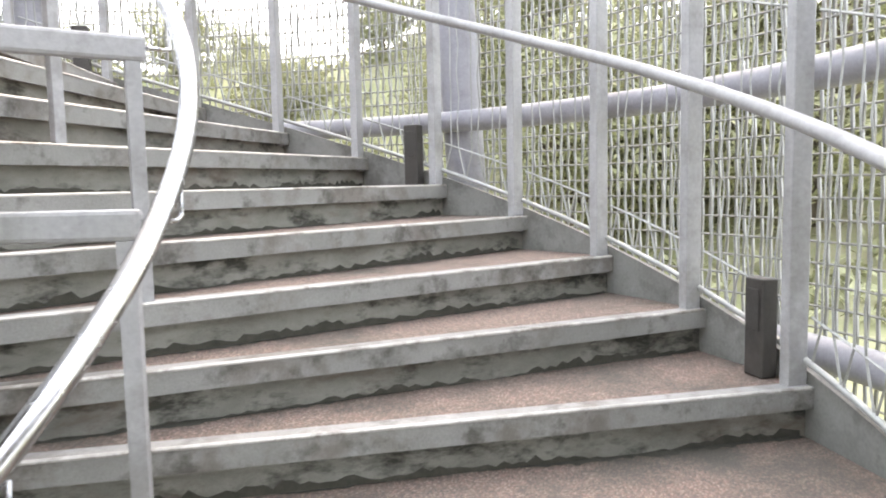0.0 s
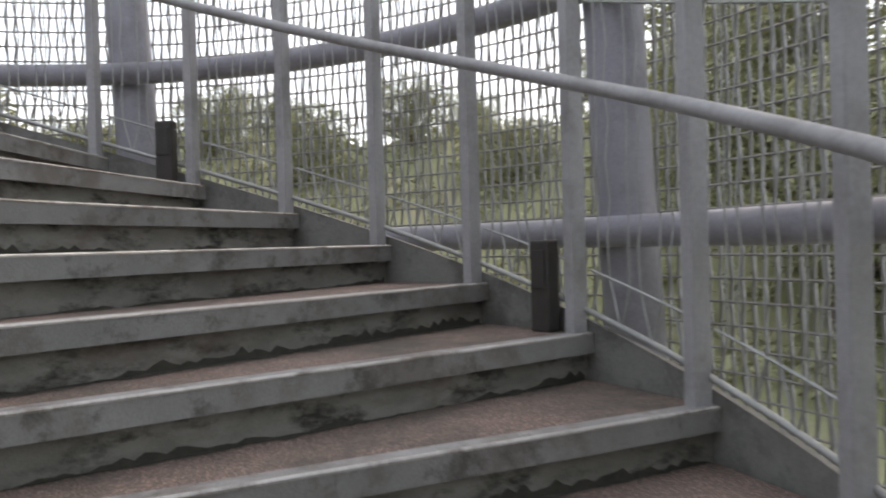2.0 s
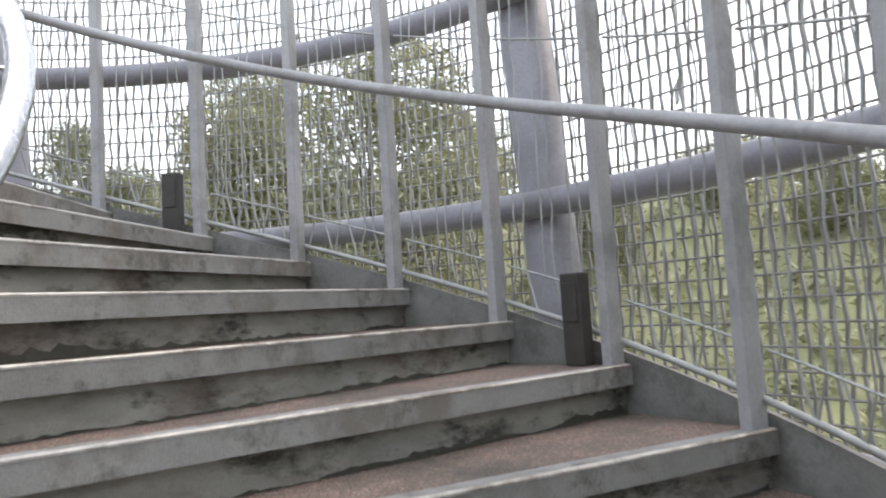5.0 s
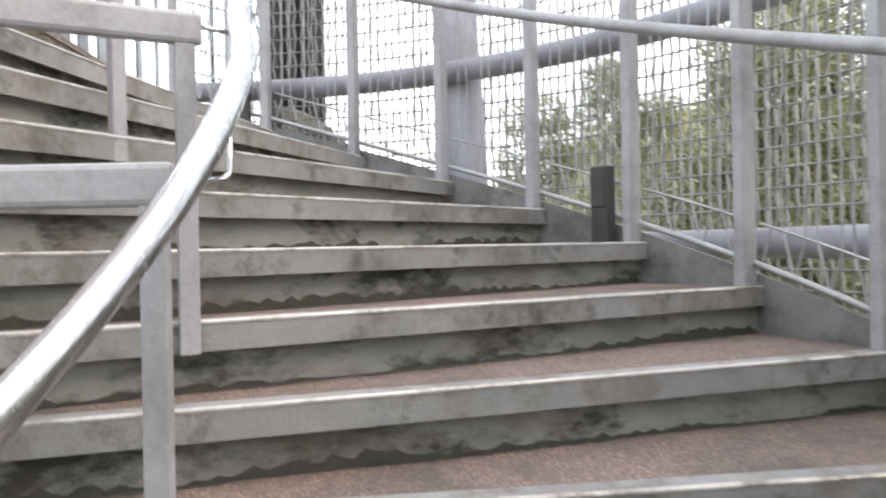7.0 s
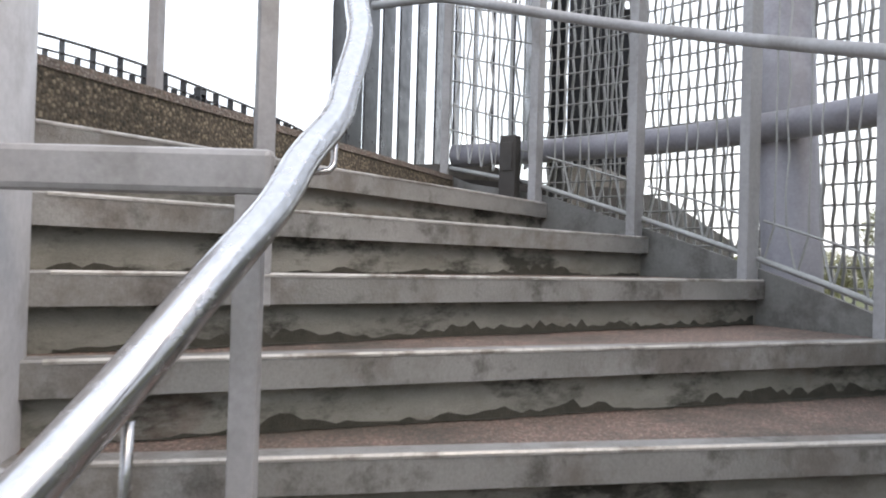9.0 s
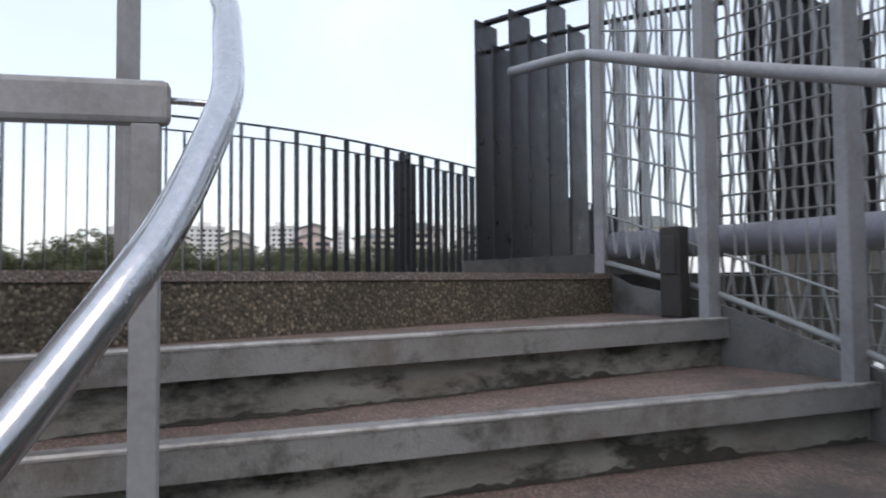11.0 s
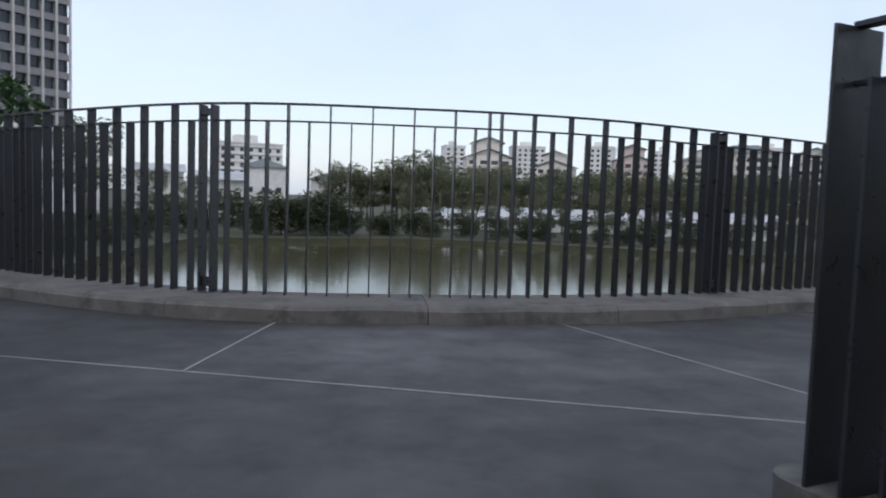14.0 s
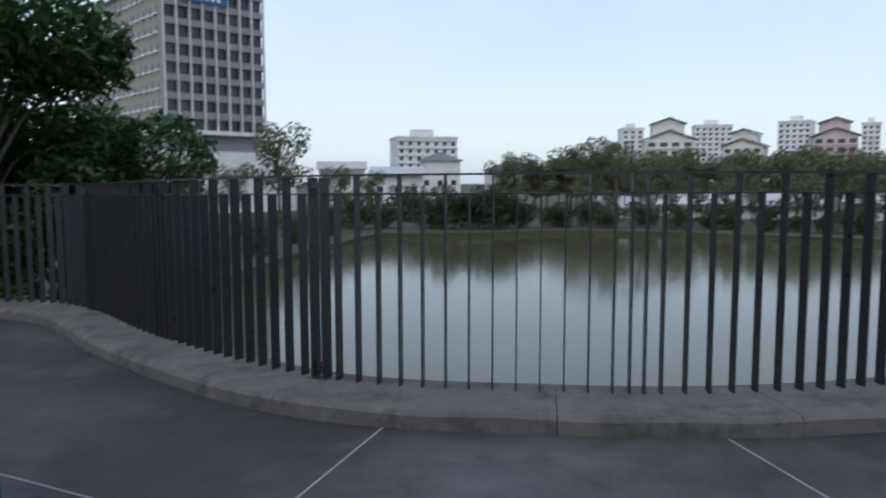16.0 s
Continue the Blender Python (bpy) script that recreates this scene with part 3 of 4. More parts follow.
# dark green cabinet on the deck
cabinet = thing("cabinet", "tall dark green painted metal cabinet on the deck", "cabinet", at=(-0.19, -3.14, deck_z(-0.19, -3.14)))
bm = B()
box(bm, -0.28, 0.28, -0.25, 0.25, 0.06, 1.03, bevel=0.012)
part("body", bm, TEAL, cabinet)
bm = B()
box(bm, -0.275, 0.275, -0.245, 0.245, 1.036, 1.50, bevel=0.04)
lid = part("lid", bm, TEAL, cabinet, "dark green lid with rounded edges")
bm = B()
box(bm, -0.19, 0.10, 0.246, 0.256, 0.93, 1.06, bevel=0.003)
hinge = part("hinge", bm, DARK, lid, "dark bolted hinge plate")
for x, z in ((-0.225, 1.10), (-0.185, 1.07), (-0.15, 1.10), (-0.16, 0.96), (-0.10, 0.98), (-0.04, 0.96)):
    bm = B()
    tube(bm, [(x, 0.24, z), (x, 0.262, z)], 0.010, 8)
    part("bolt", bm, STEEL, lid, "bright steel bolt")
bm = B()
box(bm, -0.25, 0.25, -0.22, 0.22, 0.0, 0.065)
part("plinth", bm, DARK, cabinet)
cabinet.rotation_euler = (0, 0, radians(12))

# ---- ground, water and far bank ----
GROUND_Z, WATER_Z = -1.7, -2.0
bm = B()
pts = [(-400, 4), (-60, 3), (-22, 6), (-9, 0.5), (4, -8), (16, -16), (30, -40), (60, -90), (400, -160), (400, 900), (-400, 900)]
slab(bm, pts, GROUND_Z - 0.6, GROUND_Z)
tagged(part("ground", bm, SOIL), "grassy bank below the stair", "ground", kind="structure")

# ---- foliage ----


def foliage(name, dark, light, gloss=0.55):
    m = bpy.data.materials.new(name)
    m.use_nodes = True
    n, l = m.node_tree.nodes, m.node_tree.links
    p = n["Principled BSDF"]
    p.inputs["Roughness"].default_value = gloss
    geo = n.new("ShaderNodeNewGeometry")
    info = n.new("ShaderNodeObjectInfo")
    add = n.new("ShaderNodeMath")
    add.operation = "MULTIPLY_ADD"
    add.inputs[1].default_value = 0.6
    l.new(geo.outputs["Random Per Island"], add.inputs[0])
    k = n.new("ShaderNodeMath")
    k.operation = "MULTIPLY"
    k.inputs[1].default_value = 0.4
    l.new(info.outputs["Random"], k.inputs[0])
    l.new(k.outputs[0], add.inputs[2])
    mx = n.new("ShaderNodeMix")
    mx.data_type = "RGBA"
    mx.inputs[6].default_value, mx.inputs[7].default_value = (*dark, 1), (*light, 1)
    l.new(add.outputs[0], mx.inputs[0])
    l.new(mx.outputs[2], p.inputs["Base Color"])
    tr = n.new("ShaderNodeBsdfTranslucent")
    l.new(mx.outputs[2], tr.inputs["Color"])
    ms = n.new("ShaderNodeMixShader")
    ms.inputs[0].default_value = 0.25
    l.new(p.outputs[0], ms.inputs[1])
    l.new(tr.outputs[0], ms.inputs[2])
    l.new(ms.outputs[0], n["Material Output"].inputs["Surface"])
    return m


LEAF = foliage("far_leaves", (0.075, 0.088, 0.045), (0.165, 0.17, 0.09))
LEAF_PALE = foliage("pale_leaves", (0.22, 0.23, 0.13), (0.36, 0.36, 0.21))
LEAF_NEAR = foliage("near_leaves", (0.022, 0.055, 0.018), (0.085, 0.15, 0.045), 0.4)
BARK = material("bark", (0.16, 0.13, 0.10), 0.9, second=(0.10, 0.085, 0.065), scale=8, grain=40, bump=0.6, stretch=(1, 1, 0.3))
SKIN = foliage("shrub_leaves", (0.028, 0.040, 0.016), (0.07, 0.085, 0.035))


def leaf_cloud(bm, blobs, count, size, rng):
    """Small folded leaf clumps scattered through uneven blobs, denser to their outside."""
    verts, faces = [], []
    total = sum(b[3] ** 2 for b in blobs)
    for x, y, z, r, squash in blobs:
        for _ in range(int(count * r * r / total)):
            v = Vector((rng.gauss(0, 1), rng.gauss(0, 1), rng.gauss(0, 1))).normalized()
            d = r * (0.55 + 0.5 * rng.random() ** 0.6)
            c = Vector((x + v.x * d, y + v.y * d, z + v.z * d * squash))
            s = size * (0.6 + 0.8 * rng.random())
            q = Euler((rng.uniform(-0.9, 0.9), rng.uniform(-0.9, 0.9), rng.uniform(0, 6.3))).to_matrix()
            i = len(verts)
            for lx, ly, lz in ((-1, 0, 0), (0, -0.38, 0.12), (1, 0, -0.1), (0, 0.38, 0.12)):
                verts.append(c + q @ Vector((lx * s, ly * s, lz * s)))
            faces.append((i, i + 1, i + 2, i + 3))
    return verts, faces


def tree(name, label, height, spread, leaves, size, mat, seed, trunk_r=0.18, clear=0.35, squash=0.75, blobs_n=11, group=""):
    rng = random.Random(seed)
    ob = thing(name, label, "tree", group)
    bm = B()
    top = Vector((rng.uniform(-0.3, 0.3), rng.uniform(-0.3, 0.3), height * 0.8))
    tube(bm, [(0, 0, -0.3), (top.x * 0.3, top.y * 0.3, height * clear), top], [trunk_r, trunk_r * 0.75, trunk_r * 0.25], 8)
    blobs = []
    for i in range(blobs_n):
        a = 2.4 * i + rng.uniform(-0.4, 0.4)
        rr = spread * (0.25 + 0.55 * rng.random())
        zz = height * (clear + 0.12 + (1 - clear - 0.22) * rng.random())
        c = (rr * math.cos(a), rr * math.sin(a), zz)
        b = height * clear + 0.5 * (zz - height * clear)
        tube(bm, [(top.x * 0.4, top.y * 0.4, b * 0.85), (c[0] * 0.5, c[1] * 0.5, (b + zz) / 2), c], [trunk_r * 0.4, trunk_r * 0.25, trunk_r * 0.08], 5)
        blobs.append((*c, spread * rng.uniform(0.26, 0.46), squash))
    part("trunk", bm, BARK, ob, smooth=True)
    me = bpy.data.meshes.new("crown")
    v, f = leaf_cloud(None, blobs, leaves, size, rng)
    me.from_pydata([tuple(p) for p in v], [], f)
    me.materials.append(mat)
    c = new("crown", me)
    c.parent = ob
    return ob


EYE = Vector((-2.0, -0.1))


def bearing(deg, dist):
    a = radians(deg)
    return EYE.x + dist * math.cos(a), EYE.y + dist * math.sin(a)


# the grassy embankment behind the stair
def mound_z(deg, dist):
    """Height of the embankment at a bearing and distance from the stair's centre."""
    keys = ((30, 6.2), (74, 6.4), (90, 5.0), (122, 5.2), (136, 6.6), (160, 6.8), (171, 1.2), (176, -1.7))
    h = GROUND_Z
    for (a, p), (b, q) in zip(keys, keys[1:]):
        if a <= deg <= b:
            k = (deg - a) / (b - a)
            h = p + (q - p) * k * k * (3 - 2 * k)
    k = min(1, max(0, (dist - 11.5) / 17))
    k = k * k * (3 - 2 * k)
    return GROUND_Z + (h - GROUND_Z) * k + 0.35 * k * math.sin(deg * 0.31 + dist * 0.4) + 0.2 * k * math.sin(deg * 0.9 - dist)


bm = B()
rows = []
for i in range(75):
    deg = 30 + 2 * i
    rows.append([bm.verts.new(pol(d, radians(deg), mound_z(deg, d) - (0.12 if d < 12 or deg > 176 else 0))) for d in (11, 12.5, 14, 16, 18, 20, 22, 24, 26, 28, 31, 36, 44)])
for a, b in zip(rows, rows[1:]):
    for k in range(len(a) - 1):
        bm.faces.new((a[k], a[k + 1], b[k + 1], b[k]))
tagged(part("embankment", bm, SOIL, smooth=True), "pale olive grassy embankment behind the stair", "ground", kind="structure")
rng = random.Random(3)
verts, faces = [], []
for _ in range(2600):
    deg, dist = rng.uniform(32, 171), rng.uniform(12.5, 30)
    c = pol(dist, radians(deg), mound_z(deg, dist))
    v, f = leaf_cloud(None, [(c.x, c.y, c.z + 0.1, rng.uniform(0.25, 0.7), 0.7)], 11, 0.17, rng)
    faces += [tuple(q + len(verts) for q in k) for k in f]
    verts += [tuple(p) for p in v]
me = bpy.data.meshes.new("bank_scrub")
me.from_pydata(verts, [], faces)
me.materials.append(LEAF_PALE)
tagged(new("bank_scrub", me), "rough olive grass and low scrub on the embankment", "scrub", kind="stuff")

rng = random.Random(7)
# trees on the near bank, round the stair
near_kinds = [tree("tree", "broad green tree on the grassy bank", 8.5, 3.6, 17000, 0.12, LEAF_PALE, 21, 0.16, 0.03, 0.85, 24, "trees on the bank"),
              tree("tree", "broad green tree on the grassy bank", 5.6, 3.6, 15000, 0.12, LEAF_PALE, 22, 0.13, 0.0, 0.75, 22, "trees on the bank")]
BANK = [(42, 16, 1.15), (52, 19, 1.25), (60, 15, 1.0), (68, 20, 1.2), (34, 20, 1.2), (135, 17, 1.15), (143, 21, 1.3), (150, 18, 1.05), (158, 22, 1.1), (166, 25, 1.05), (128, 26, 1.0)]
LOW = [(78, 24, 0.85), (86, 22, 0.8), (94, 25, 0.9), (102, 22, 0.8), (110, 25, 0.9), (118, 21, 0.8), (172, 34, 0.8), (182, 40, 0.8), (192, 42, 0.8), (73, 28, 1.0), (90, 31, 1.05), (106, 32, 1.0)]
first_use = [True, True]
for kind, rows in ((0, BANK), (1, LOW)):
    for deg, dist, s in rows:
        a = radians(deg)
        foot = mound_z(deg, dist) - 0.1 if 30 < deg < 177 else GROUND_Z
        tall = (8.5, 5.6)[kind]
        s = max(0.42, (s * tall + GROUND_Z - foot) / tall)
        m = Matrix.Translation((dist * math.cos(a), dist * math.sin(a), foot)) @ Matrix.Rotation(rng.uniform(0, 6.3), 4, "Z")
        src = near_kinds[kind]
        if first_use[kind]:
            first_use[kind] = False
            src.matrix_basis, src.scale = m, (s, s, s)
        else:
            c = copy_thing(src, m)
            c.scale = (s, s, s)

# leafy trees by the deck, across the fence
near = tree("leafy_tree", "leafy dark green tree leaning over the deck fence", 9.3, 2.5, 10500, 0.13, LEAF_NEAR, 5, 0.14, 0.52, 0.7, 18, "trees by the deck")
near.location = (4.1, -12.4, GROUND_Z)
near = tree("leafy_tree", "leafy dark green tree behind the deck fence", 8.7, 2.3, 9000, 0.13, LEAF_NEAR, 9, 0.14, 0.40, 0.85, 16, "trees by the deck")
near.location = (3.2, -13.9, GROUND_Z)
near = tree("leafy_tree", "low leafy dark green tree beside the deck", 6.4, 2.6, 9000, 0.13, LEAF_NEAR, 12, 0.14, 0.30, 0.9, 16, "trees by the deck")
near.location = (5.3, -13.0, GROUND_Z)

# ---- lake and far bank ----
w = bpy.data.materials.new("lake_water")
w.use_nodes = True
n, l = w.node_tree.nodes, w.node_tree.links
p = n["Principled BSDF"]
p.inputs["Base Color"].default_value = (0.075, 0.07, 0.035, 1)
p.inputs["Roughness"].default_value, p.inputs["IOR"].default_value = 0.10, 1.33
geo = n.new("ShaderNodeNewGeometry")
t = n.new("ShaderNodeTexNoise")
t.inputs["Scale"].default_value, t.inputs["Detail"].default_value = 1.6, 4.0
l.new(geo.outputs["Position"], t.inputs["Vector"])
b = n.new("ShaderNodeBump")
b.inputs["Strength"].default_value, b.inputs["Distance"].default_value = 0.12, 0.03
l.new(t.outputs["Fac"], b.inputs["Height"])
l.new(b.outputs["Normal"], p.inputs["Normal"])
bm = B()
slab(bm, [(-2500, -2500), (2500, -2500), (2500, 2500), (-2500, 2500)], WATER_Z - 0.5, WATER_Z)
tagged(part("lake", bm, w), "calm brown-green lake reflecting the sky", "lake", kind="structure")
bm = B()
shore = [bearing(196, 190), bearing(212, 130), bearing(226, 85), bearing(234, 85), bearing(240, 87), bearing(246, 88), bearing(252, 89), bearing(256, 87), bearing(260, 83), bearing(268, 83), bearing(274, 62), bearing(282, 42), bearing(292, 30), bearing(315, 36)]
slab(bm, shore + [(700, -700), (300, -2200), (-2200, -2200), (-2200, -300)], WATER_Z - 0.4, WATER_Z + 0.5)
tagged(part("far_bank", bm, SHORE), "grassy far bank of the lake", "ground", kind="structure")
BANK_Z = WATER_Z + 0.5

far_kinds = [tree("far_tree", "tall green tree on the far bank", 11, 4.0, 2600, 0.27, LEAF, 31, 0.22, 0.22, 0.9, 15, "trees across the lake"),
             tree("far_tree", "slender sparse tree on the far bank", 13, 2.6, 1100, 0.24, LEAF, 32, 0.16, 0.45, 1.0, 9, "trees across the lake"),
             tree("far_tree", "low dark spreading tree at the water", 6.5, 4.6, 3000, 0.26, SKIN, 33, 0.25, 0.05, 0.6, 16, "trees across the lake")]
used = [False] * 3


def plant(kind, deg, dist, s, z=BANK_Z):
    x, y = bearing(deg, dist)
    m = Matrix.Translation((x, y, z)) @ Matrix.Rotation(rng.uniform(0, 6.3), 4, "Z")
    if not used[kind]:
        used[kind] = True
        ob = far_kinds[kind]
        ob.matrix_basis = m
    else:
        ob = copy_thing(far_kinds[kind], m)
    ob.scale = (s * rng.uniform(0.9, 1.2), s * rng.uniform(0.9, 1.2), s)


for i in range(40):
    deg = 216 + i * 1.02 + rng.uniform(-0.4, 0.4)
    plant(rng.choice((0, 0, 0, 1)), deg, rng.uniform(136, 160), rng.uniform(0.8, 1.08))
for i in range(22):
    plant(0, 220 + i * 1.75 + rng.uniform(-0.6, 0.6), rng.uniform(150, 185), rng.uniform(0.9, 1.12))
for i in range(15):
    plant(2, 224 + i * 2.1 + rng.uniform(-0.7, 0.7), rng.uniform(92, 97), rng.uniform(0.36, 0.58))
for deg, dist, s in ((265.5, 108, 0.85), (263.8, 91, 0.72), (261.9, 90, 0.84), (259.9, 90, 0.86), (258.2, 91, 0.8), (256.6, 93, 0.6), (254.0, 94, 0.5), (267.6, 92, 0.6), (269.8, 90, 0.7), (272, 80, 0.6), (274.5, 70, 0.5), (277.5, 60, 0.5), (281, 52, 0.48), (285, 46, 0.45)):
    plant(2, deg, dist, s)
for deg, dist, s in ((271, 120, 0.75), (268.5, 125, 0.7), (279, 105, 0.75), (282, 98, 0.85), (285, 86, 0.85), (289, 74, 0.85), (293, 62, 0.85), (298, 52, 0.85), (275.6, 125, 1.42), (258, 150, 0.9), (255.5, 140, 0.95), (252.8, 150, 1.15), (250.5, 145, 1.1), (212, 150, 1.0), (207, 170, 1.0)):
    plant(0, deg, dist, s)
for i in range(15):
    plant(0, 222 + i * 2.15 + rng.uniform(-0.7, 0.7), rng.uniform(102, 116), rng.uniform(0.42, 0.62))
for i in range(13):
    plant(1, 229 + i * 2.0 + rng.uniform(-0.8, 0.8), rng.uniform(99, 114), rng.uniform(0.5, 0.75))
plant(1, 252.4, 125, 1.0)
plant(1, 250.4, 128, 1.1)
plant(1, 249.4, 122, 1.0)

# ---- buildings ----
WHITE = material("white_render", (0.78, 0.76, 0.73), 0.85, second=(0.70, 0.68, 0.65), scale=0.12, grain=2, stain=(0.40, 0.38, 0.36), stain_scale=0.15, stain_amount=0.4, bump=0)
CREAM = material("cream_render", (0.74, 0.68, 0.60), 0.85, second=(0.66, 0.60, 0.53), scale=0.12, grain=2, bump=0)
ROSE = material("rose_render", (0.62, 0.50, 0.46), 0.85, second=(0.55, 0.44, 0.40), scale=0.12, grain=2, bump=0)
FIN = material("pale_fin", (0.62, 0.60, 0.59), 0.6, second=(0.42, 0.40, 0.39), scale=0.3, bump=0)
ROOF = material("green_grey_roof", (0.17, 0.19, 0.18), 0.8, second=(0.12, 0.135, 0.13), scale=0.3, grain=3, bump=0)
GLASS = material("dark_window", (0.045, 0.05, 0.06), 0.15, second=(0.03, 0.035, 0.045), scale=0.2, bump=0, vary=0.5)
FACADE = material("office_facade", (0.30, 0.28, 0.29), 0.6, second=(0.24, 0.225, 0.235), scale=0.2, grain=3, bump=0)
SIDE_WALL = material("office_side_wall", (0.34, 0.32, 0.27), 0.8, second=(0.28, 0.26, 0.22), scale=0.2, grain=3, bump=0)
METAL_ROOF = material("sheet_roof", (0.50, 0.51, 0.52), 0.6, second=(0.36, 0.37, 0.37), scale=0.2, bump=0)
SIGN_BLUE = material("sign_blue", (0.03, 0.09, 0.28), 0.5, second=(0.025, 0.08, 0.25), bump=0)


def facing(deg, dist, turn=0.0, z=BANK_Z):
    """A pose at that bearing whose -y side looks towards the deck."""
    x, y = bearing(deg, dist)
    return Matrix.Translation((x, y, z)) @ Matrix.Rotation(radians(deg - 90 + turn), 4, "Z")


def hip(bm, w, d, z, h, over=0.8):
    a = [bm.verts.new(p) for p in ((-w / 2 - over, -d / 2 - over, z), (w / 2 + over, -d / 2 - over, z), (w / 2 + over, d / 2 + over, z), (-w / 2 - over, d / 2 + over, z))]
    k = max(0.2, w / 2 - d / 2)
    b = [bm.verts.new((-k, 0, z + h)), bm.verts.new((k, 0, z + h))]
    for f in ((a[0], a[1], b[1], b[0]), (a[1], a[2], b[1]), (a[2], a[3], b[0], b[1]), (a[3], a[0], b[0]), (a[3], a[2], a[1], a[0])):
        bm.faces.new(f)


def block(name, label, m, w, d, h, floors, cols, wall=None, roof="flat", win=0.55):
    ob = thing(name, label, "building", "apartment blocks across the lake")
    ob.matrix_basis = m
    bm = B()
    box(bm, -w / 2, w / 2, -d / 2, d / 2, 0, h)
    part("wall", bm, wall or WHITE, ob)
    fh = h / (floors + 0.4)
    bm = B()
    if roof == "hip":
        hip(bm, w, d, h, w * 0.16, 0.9)
    elif roof == "tiers":
        hip(bm, w, d, h, w * 0.10, 1.0)
        box(bm, -w * 0.3, w * 0.3, -d * 0.3, d * 0.3, h, h + w * 0.17)
        hip(bm, w * 0.6, d * 0.6, h + w * 0.17, w * 0.13, 0.9)
    else:
        box(bm, -w / 2 - 0.3, w / 2 + 0.3, -d / 2 - 0.3, d / 2 + 0.3, h, h + 0.5)
        box(bm, -w * 0.2, w * 0.15, -d * 0.2, d * 0.2, h + 0.5, h + 3.0)
    part("roof", bm, ROOF if roof != "flat" else WHITE, ob)
    cw = w / cols
    bm = B()
    box(bm, -cw * win / 2, cw * win / 2, -0.06, 0.12, 0, fh * 0.5)
    pane = part("window", bm, GLASS, ob)
    firstw = True
    for f in range(floors):
        bm = B()
        box(bm, -w / 2 - 0.15, w / 2 + 0.15, -d / 2 - 0.35, -d / 2 + 0.01, f * fh + fh * 0.98, f * fh + fh * 1.12)
        part("ledge", bm, wall or WHITE, ob)
        for c in range(cols):
            mm = Matrix.Translation((-w / 2 + cw * (c + 0.5), -d / 2, f * fh + fh * 0.38))
            if firstw:
                pane.matrix_local = mm
                firstw = False
            else:
                again(pane, ob, mm)
    return ob


EYE_Z = 4.1


def rise_to(elev, dist, base=None):
    """Height over the bank of what stands at that elevation and distance."""
    return EYE_Z + dist * math.tan(radians(elev)) - (BANK_Z if base is None else base)


def wide(d0, d1, dist):
    return abs(d0 - d1) * math.pi / 180 * dist


def gable(bm, w, d, z, h, over=0.7):
    """A gabled roof whose triangular ends look to -y and +y, as a folded slab."""
    t = 0.45
    x0, x1 = -w / 2 - over, w / 2 + over
    rows = []
    for y in (-d / 2 - over, d / 2 + over):
        rows.append([(x0, y, z), (0, y, z + h), (x1, y, z), (x1, y, z + t), (0, y, z + h + t), (x0, y, z + t)])
    sweep(bm, rows)


def pediment(bm, w, d, z, h):
    a = [bm.verts.new(p) for p in ((-w / 2, -d / 2, z), (w / 2, -d / 2, z), (0, -d / 2, z + h))]
    b = [bm.verts.new(p) for p in ((-w / 2, d / 2, z), (w / 2, d / 2, z), (0, d / 2, z + h))]
    bm.faces.new(a)
    bm.faces.new(b[::-1])
    for i in range(3):
        bm.faces.new((a[i], b[i], b[(i + 1) % 3], a[(i + 1) % 3]))


def gabled_block(m, w, d, top, wall):
    """An apartment block under two tiers of gabled roofs."""
    ob = thing("apartment_block", "pale apartment block with two tiers of gabled dark roofs", "building", "apartment blocks across the lake")
    ob.matrix_basis = m
    h1 = w * 0.20
    body = top - h1 - w * 0.34
    bm = B()
    box(bm, -w / 2, w / 2, -d / 2, d / 2, 0, body)
    pediment(bm, w, d - 0.4, body, h1)
    box(bm, -w * 0.33, w * 0.33, -d * 0.3, d * 0.34, body - 0.5, body + w * 0.34)
    part("wall", bm, wall, ob)
    bm = B()
    gable(bm, w, d, body, h1)
    part("roof", bm, ROOF, ob, "dark gabled roof")
    bm = B()
    pediment(bm, w * 0.66, d * 0.62, body + w * 0.34, h1 * 0.66)
    part("upper_wall", bm, wall, ob)
    bm = B()
    gable(bm, w * 0.66, d * 0.64, body + w * 0.34, h1 * 0.66)
    part("upper_roof", bm, ROOF, ob, "dark gabled roof")
    bm = B()
    box(bm, -w * 0.08, w * 0.08, -0.06, 0.15, 0, 1.5)
    pane = part("window", bm, GLASS, ob)
    n = 0
    for f in range(max(2, int(body / 3.0))):
        z = body - 2.4 - 3.0 * f
        if z < 0:
            break
        bm = B()
        box(bm, -w / 2 - 0.2, w / 2 + 0.2, -d / 2 - 0.4, -d / 2 + 0.01, z - 0.75, z - 0.45)
        part("ledge", bm, wall, ob)
        for c in range(4):
            mm = Matrix.Translation((-w / 2 + w * (c + 0.5) / 4, -d / 2, z))
            if n == 0:
                pane.matrix_local = mm
            else:
                again(pane, ob, mm)
            n += 1
    return ob


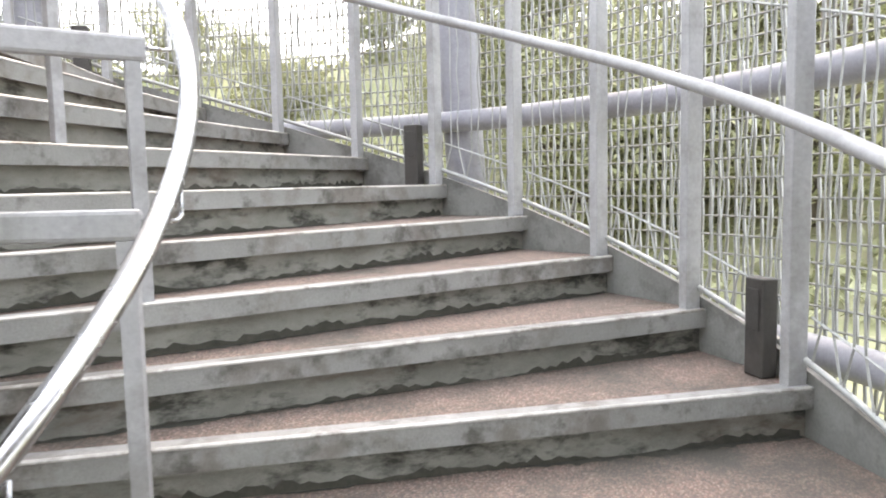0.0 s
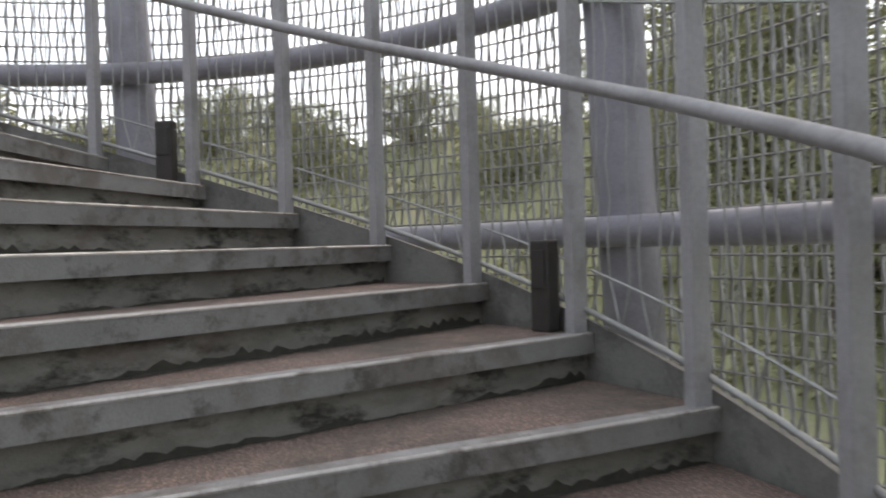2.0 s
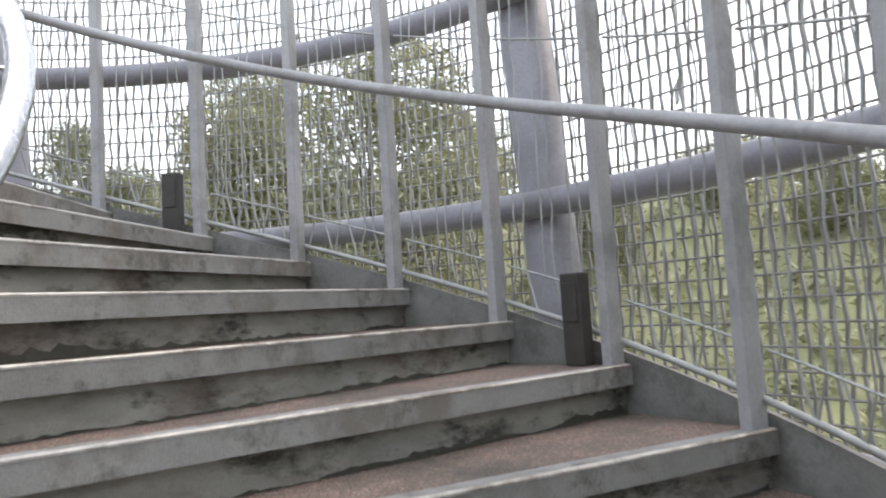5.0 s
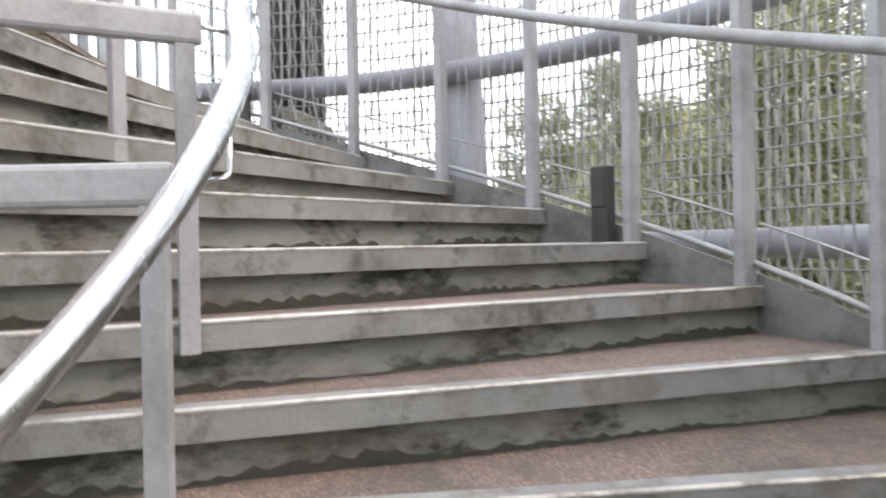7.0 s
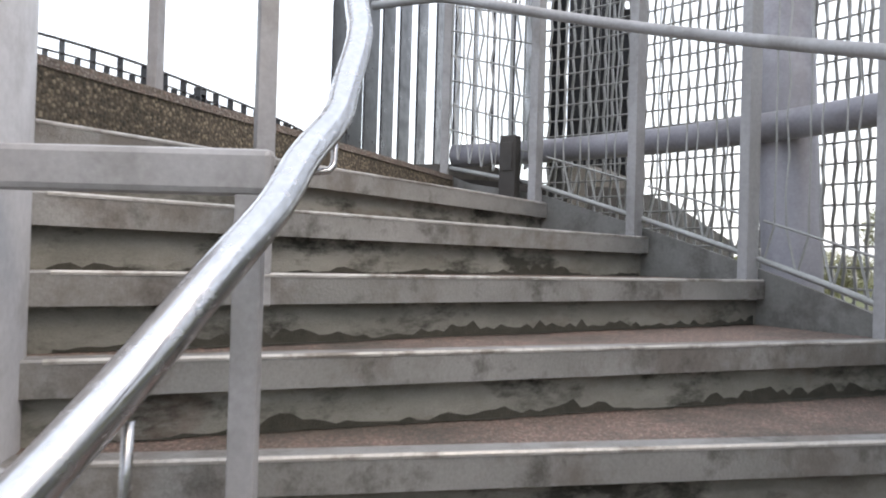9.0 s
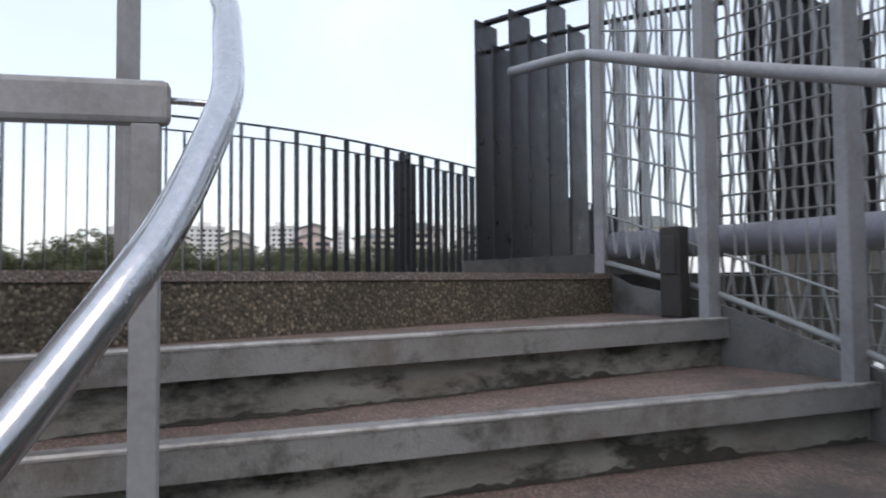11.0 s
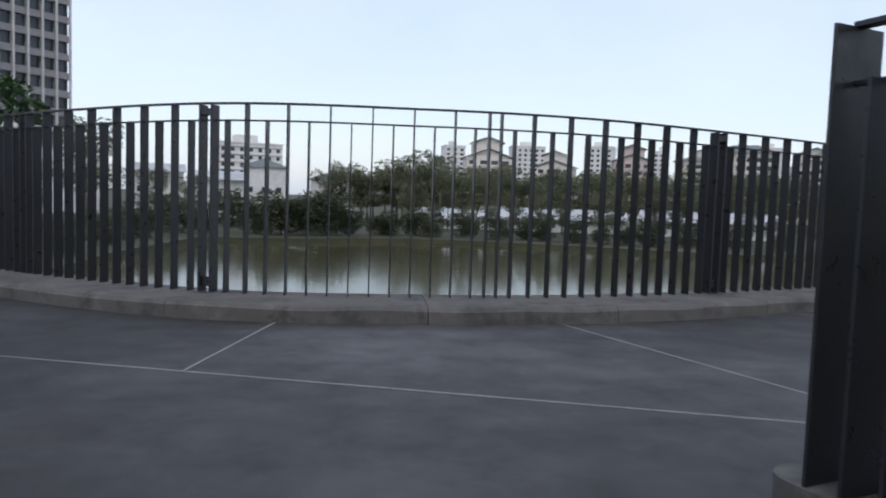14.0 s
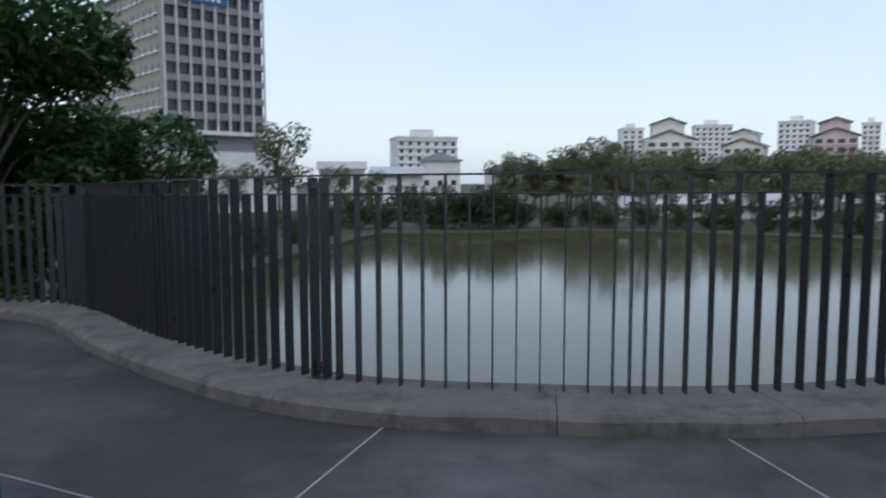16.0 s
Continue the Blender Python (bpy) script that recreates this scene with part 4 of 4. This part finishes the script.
for d0, d1, el, D, wall in ((247.45, 244.04, 4.92, 280, CREAM), (241.55, 238.92, 3.95, 300, CREAM), (235.97, 233.26, 4.54, 300, ROSE), (230.6, 228.4, 4.21, 330, CREAM), (223.5, 220.5, 4.4, 300, CREAM), (217.5, 214.5, 4.3, 310, CREAM)):
    gabled_block(facing((d0 + d1) / 2, D, rng.uniform(-14, 14)), wide(d0, d1, D), 13, rise_to(el, D), wall)
for d0, d1, el, cols in ((249.2, 247.6, 4.4, 3), (243.9, 241.3, 4.5, 6), (238.0, 235.9, 4.6, 5), (232.95, 231.85, 4.3, 3), (226.0, 224.0, 4.6, 5), (220.0, 218.0, 4.5, 5), (251.3, 250.6, 3.2, 2)):
    D = 400
    block("apartment_tower", "white slab apartment tower on the far shore", facing((d0 + d1) / 2, D, rng.uniform(-12, 12)), wide(d0, d1, D), 14, rise_to(el, D) - 3, 13, cols, WHITE, "flat", 0.42)
for d0, d1, el in ((231.3, 228.65, 3.8), (228.6, 224.4, 4.4), (222.0, 216.5, 4.2), (212.0, 206.0, 4.3)):
    D = 250
    w_ = wide(d0, d1, D)
    block("apartment_slab", "cream apartment slab with an olive-grey pitched roof", facing((d0 + d1) / 2, D), w_, 11, rise_to(el, D) - 2.6, 8, max(4, int(w_ / 3)), CREAM, "hip", 0.7)
# stepped white block across the lake
D = 240
block("white_block", "white mid-rise block with a stepped roof across the lake", facing(264.4, D, 12), wide(266.7, 262.0, D), 14, rise_to(3.4, D), 8, 7, WHITE, "flat", 0.4)
# low sheds and huts among the trees
for d0, d1, el, D, kind in ((259.5, 255.3, 1.35, 170, "hip"), (264.6, 261.5, 2.1, 175, "hip"), (268.4, 264.5, 1.3, 150, "flat"), (245.9, 235.0, -0.75, 128, "flat"), (233.5, 224.0, -0.6, 130, "flat"), (272.5, 269.0, 1.7, 165, "flat"), (251.5, 247.5, -1.0, 126, "flat")):
    w_ = wide(d0, d1, D)
    h_ = max(3.2, rise_to(el, D))
    ob = thing("shed", "low white building with a pitched grey roof" if kind == "hip" else "low white shed with a pale sheet roof", "shed", "lakeside sheds")
    ob.matrix_basis = facing((d0 + d1) / 2, D)
    bm = B()
    box(bm, -w_ / 2, w_ / 2, -5, 5, 0, h_ - 1.2)
    part("wall", bm, WHITE, ob)
    bm = B()
    if kind == "hip":
        hip(bm, w_, 10, h_ - 1.2, 2.2, 0.7)
    else:
        sweep(bm, [[(x, -6.2, h_ - 1.9), (x, -6.2, h_ - 1.7), (x, 0, h_), (x, 6.2, h_ - 1.7), (x, 6.2, h_ - 1.9), (x, 0, h_ - 0.25)] for x in (-w_ / 2 - 0.5, w_ / 2 + 0.5)])
    part("roof", bm, METAL_ROOF if kind == "flat" else ROOF, ob)
    bm = B()
    box(bm, -0.6, 0.6, -0.06, 0.1, 0, 1.2)
    pane = part("window", bm, GLASS, ob)
    k = max(3, int(w_ / 3.5))
    for i in range(k):
        mm = Matrix.Translation((-w_ / 2 + w_ * (i + 0.5) / k, -5, h_ * 0.42))
        if i == 0:
            pane.matrix_local = mm
        else:
            again(pane, ob, mm)

# office tower: a glazed grid front with fins, a plainer side with small windows, on a white podium
office = thing("office_tower", "grey office tower with a gridded glass front", "office building")
c0, c1 = Vector(bearing(283.71, 140)), Vector(bearing(276.67, 148.5))
front = c1 - c0
W_ = front.length
H_ = rise_to(14.48, 140)
LOW_Z = rise_to(3.9, 143)
L_ = 48.0
office.matrix_basis = Matrix.Translation((c0.x, c0.y, BANK_Z)) @ Matrix.Rotation(math.atan2(front.y, front.x), 4, "Z")
bm = B()
box(bm, 0, W_, 0, L_, LOW_Z, H_)
part("wall", bm, SIDE_WALL, office)
bm = B()
box(bm, -0.6, W_ + 0.6, -1.2, L_, H_, H_ + 0.4)
part("roof", bm, FACADE, office)
bm = B()
box(bm, -0.8, W_ + 0.8, -1.5, L_, LOW_Z - 0.7, LOW_Z)
part("ledge", bm, WHITE, office, "white ledge under the tower")
FL = 8
fh = (H_ - LOW_Z) / FL
for f in range(1, FL + 1):
    bm = B()
    box(bm, -0.25, W_ + 0.25, -0.7, -0.02, LOW_Z + f * fh - 1.15, LOW_Z + f * fh - 0.02)
    part("floor_band", bm, FACADE, office)
NB = 8
for i in range(NB + 1):
    bm = B()
    x = W_ * i / NB
    box(bm, x - 0.16, x + 0.16, -1.1, -0.71, LOW_Z, H_ - 0.3)
    part("fin", bm, FIN, office, "pale vertical fin")
bm = B()
box(bm, 0.12, W_ / NB - 0.12, -0.06, 0.02, 0.2, fh - 1.2)
pane = part("window", bm, GLASS, office)
for f in range(FL):
    for i in range(NB):
        mm = Matrix.Translation((W_ * i / NB, 0, LOW_Z + f * fh))
        if f + i == 0:
            pane.matrix_local = mm
        else:
            again(pane, office, mm)
bm = B()
box(bm, -0.05, 0.02, 0.3, 1.5, fh * 0.30, fh * 0.66)
pane = part("side_window", bm, GLASS, office)
bm = B()
box(bm, -0.55, -0.02, 0.2, 1.6, fh * 0.16, fh * 0.27)
shelf = part("side_ledge", bm, WHITE, office)
for f in range(FL):
    for i in range(16):
        mm = Matrix.Translation((0, 1.0 + i * 2.9, LOW_Z + f * fh))
        for src in (pane, shelf):
            if f + i == 0:
                src.matrix_local = mm
            else:
                again(src, office, mm)
bm = B()
box(bm, W_ * 0.14, W_ * 0.62, -1.22, -1.12, H_ - 3.4, H_ - 1.2)
part("sign", bm, SIGN_BLUE, office, "blue sign board")
for i in range(7):
    bm = B()
    x = W_ * (0.17 + 0.058 * i)
    box(bm, x, x + 0.6, -1.27, -1.225, H_ - 2.9, H_ - 1.7)
    part("sign_mark", bm, WHITE, office)
bm = B()
box(bm, 0.8, W_ - 0.8, 0.6, L_ - 0.5, 0, LOW_Z - 0.7)
part("podium_core", bm, FACADE, office)
bm = B()
box(bm, -6, W_ + 7, -0.4, 0.5, 0, rise_to(2.36, 146))
part("podium_wall", bm, WHITE, office, "white podium wall")
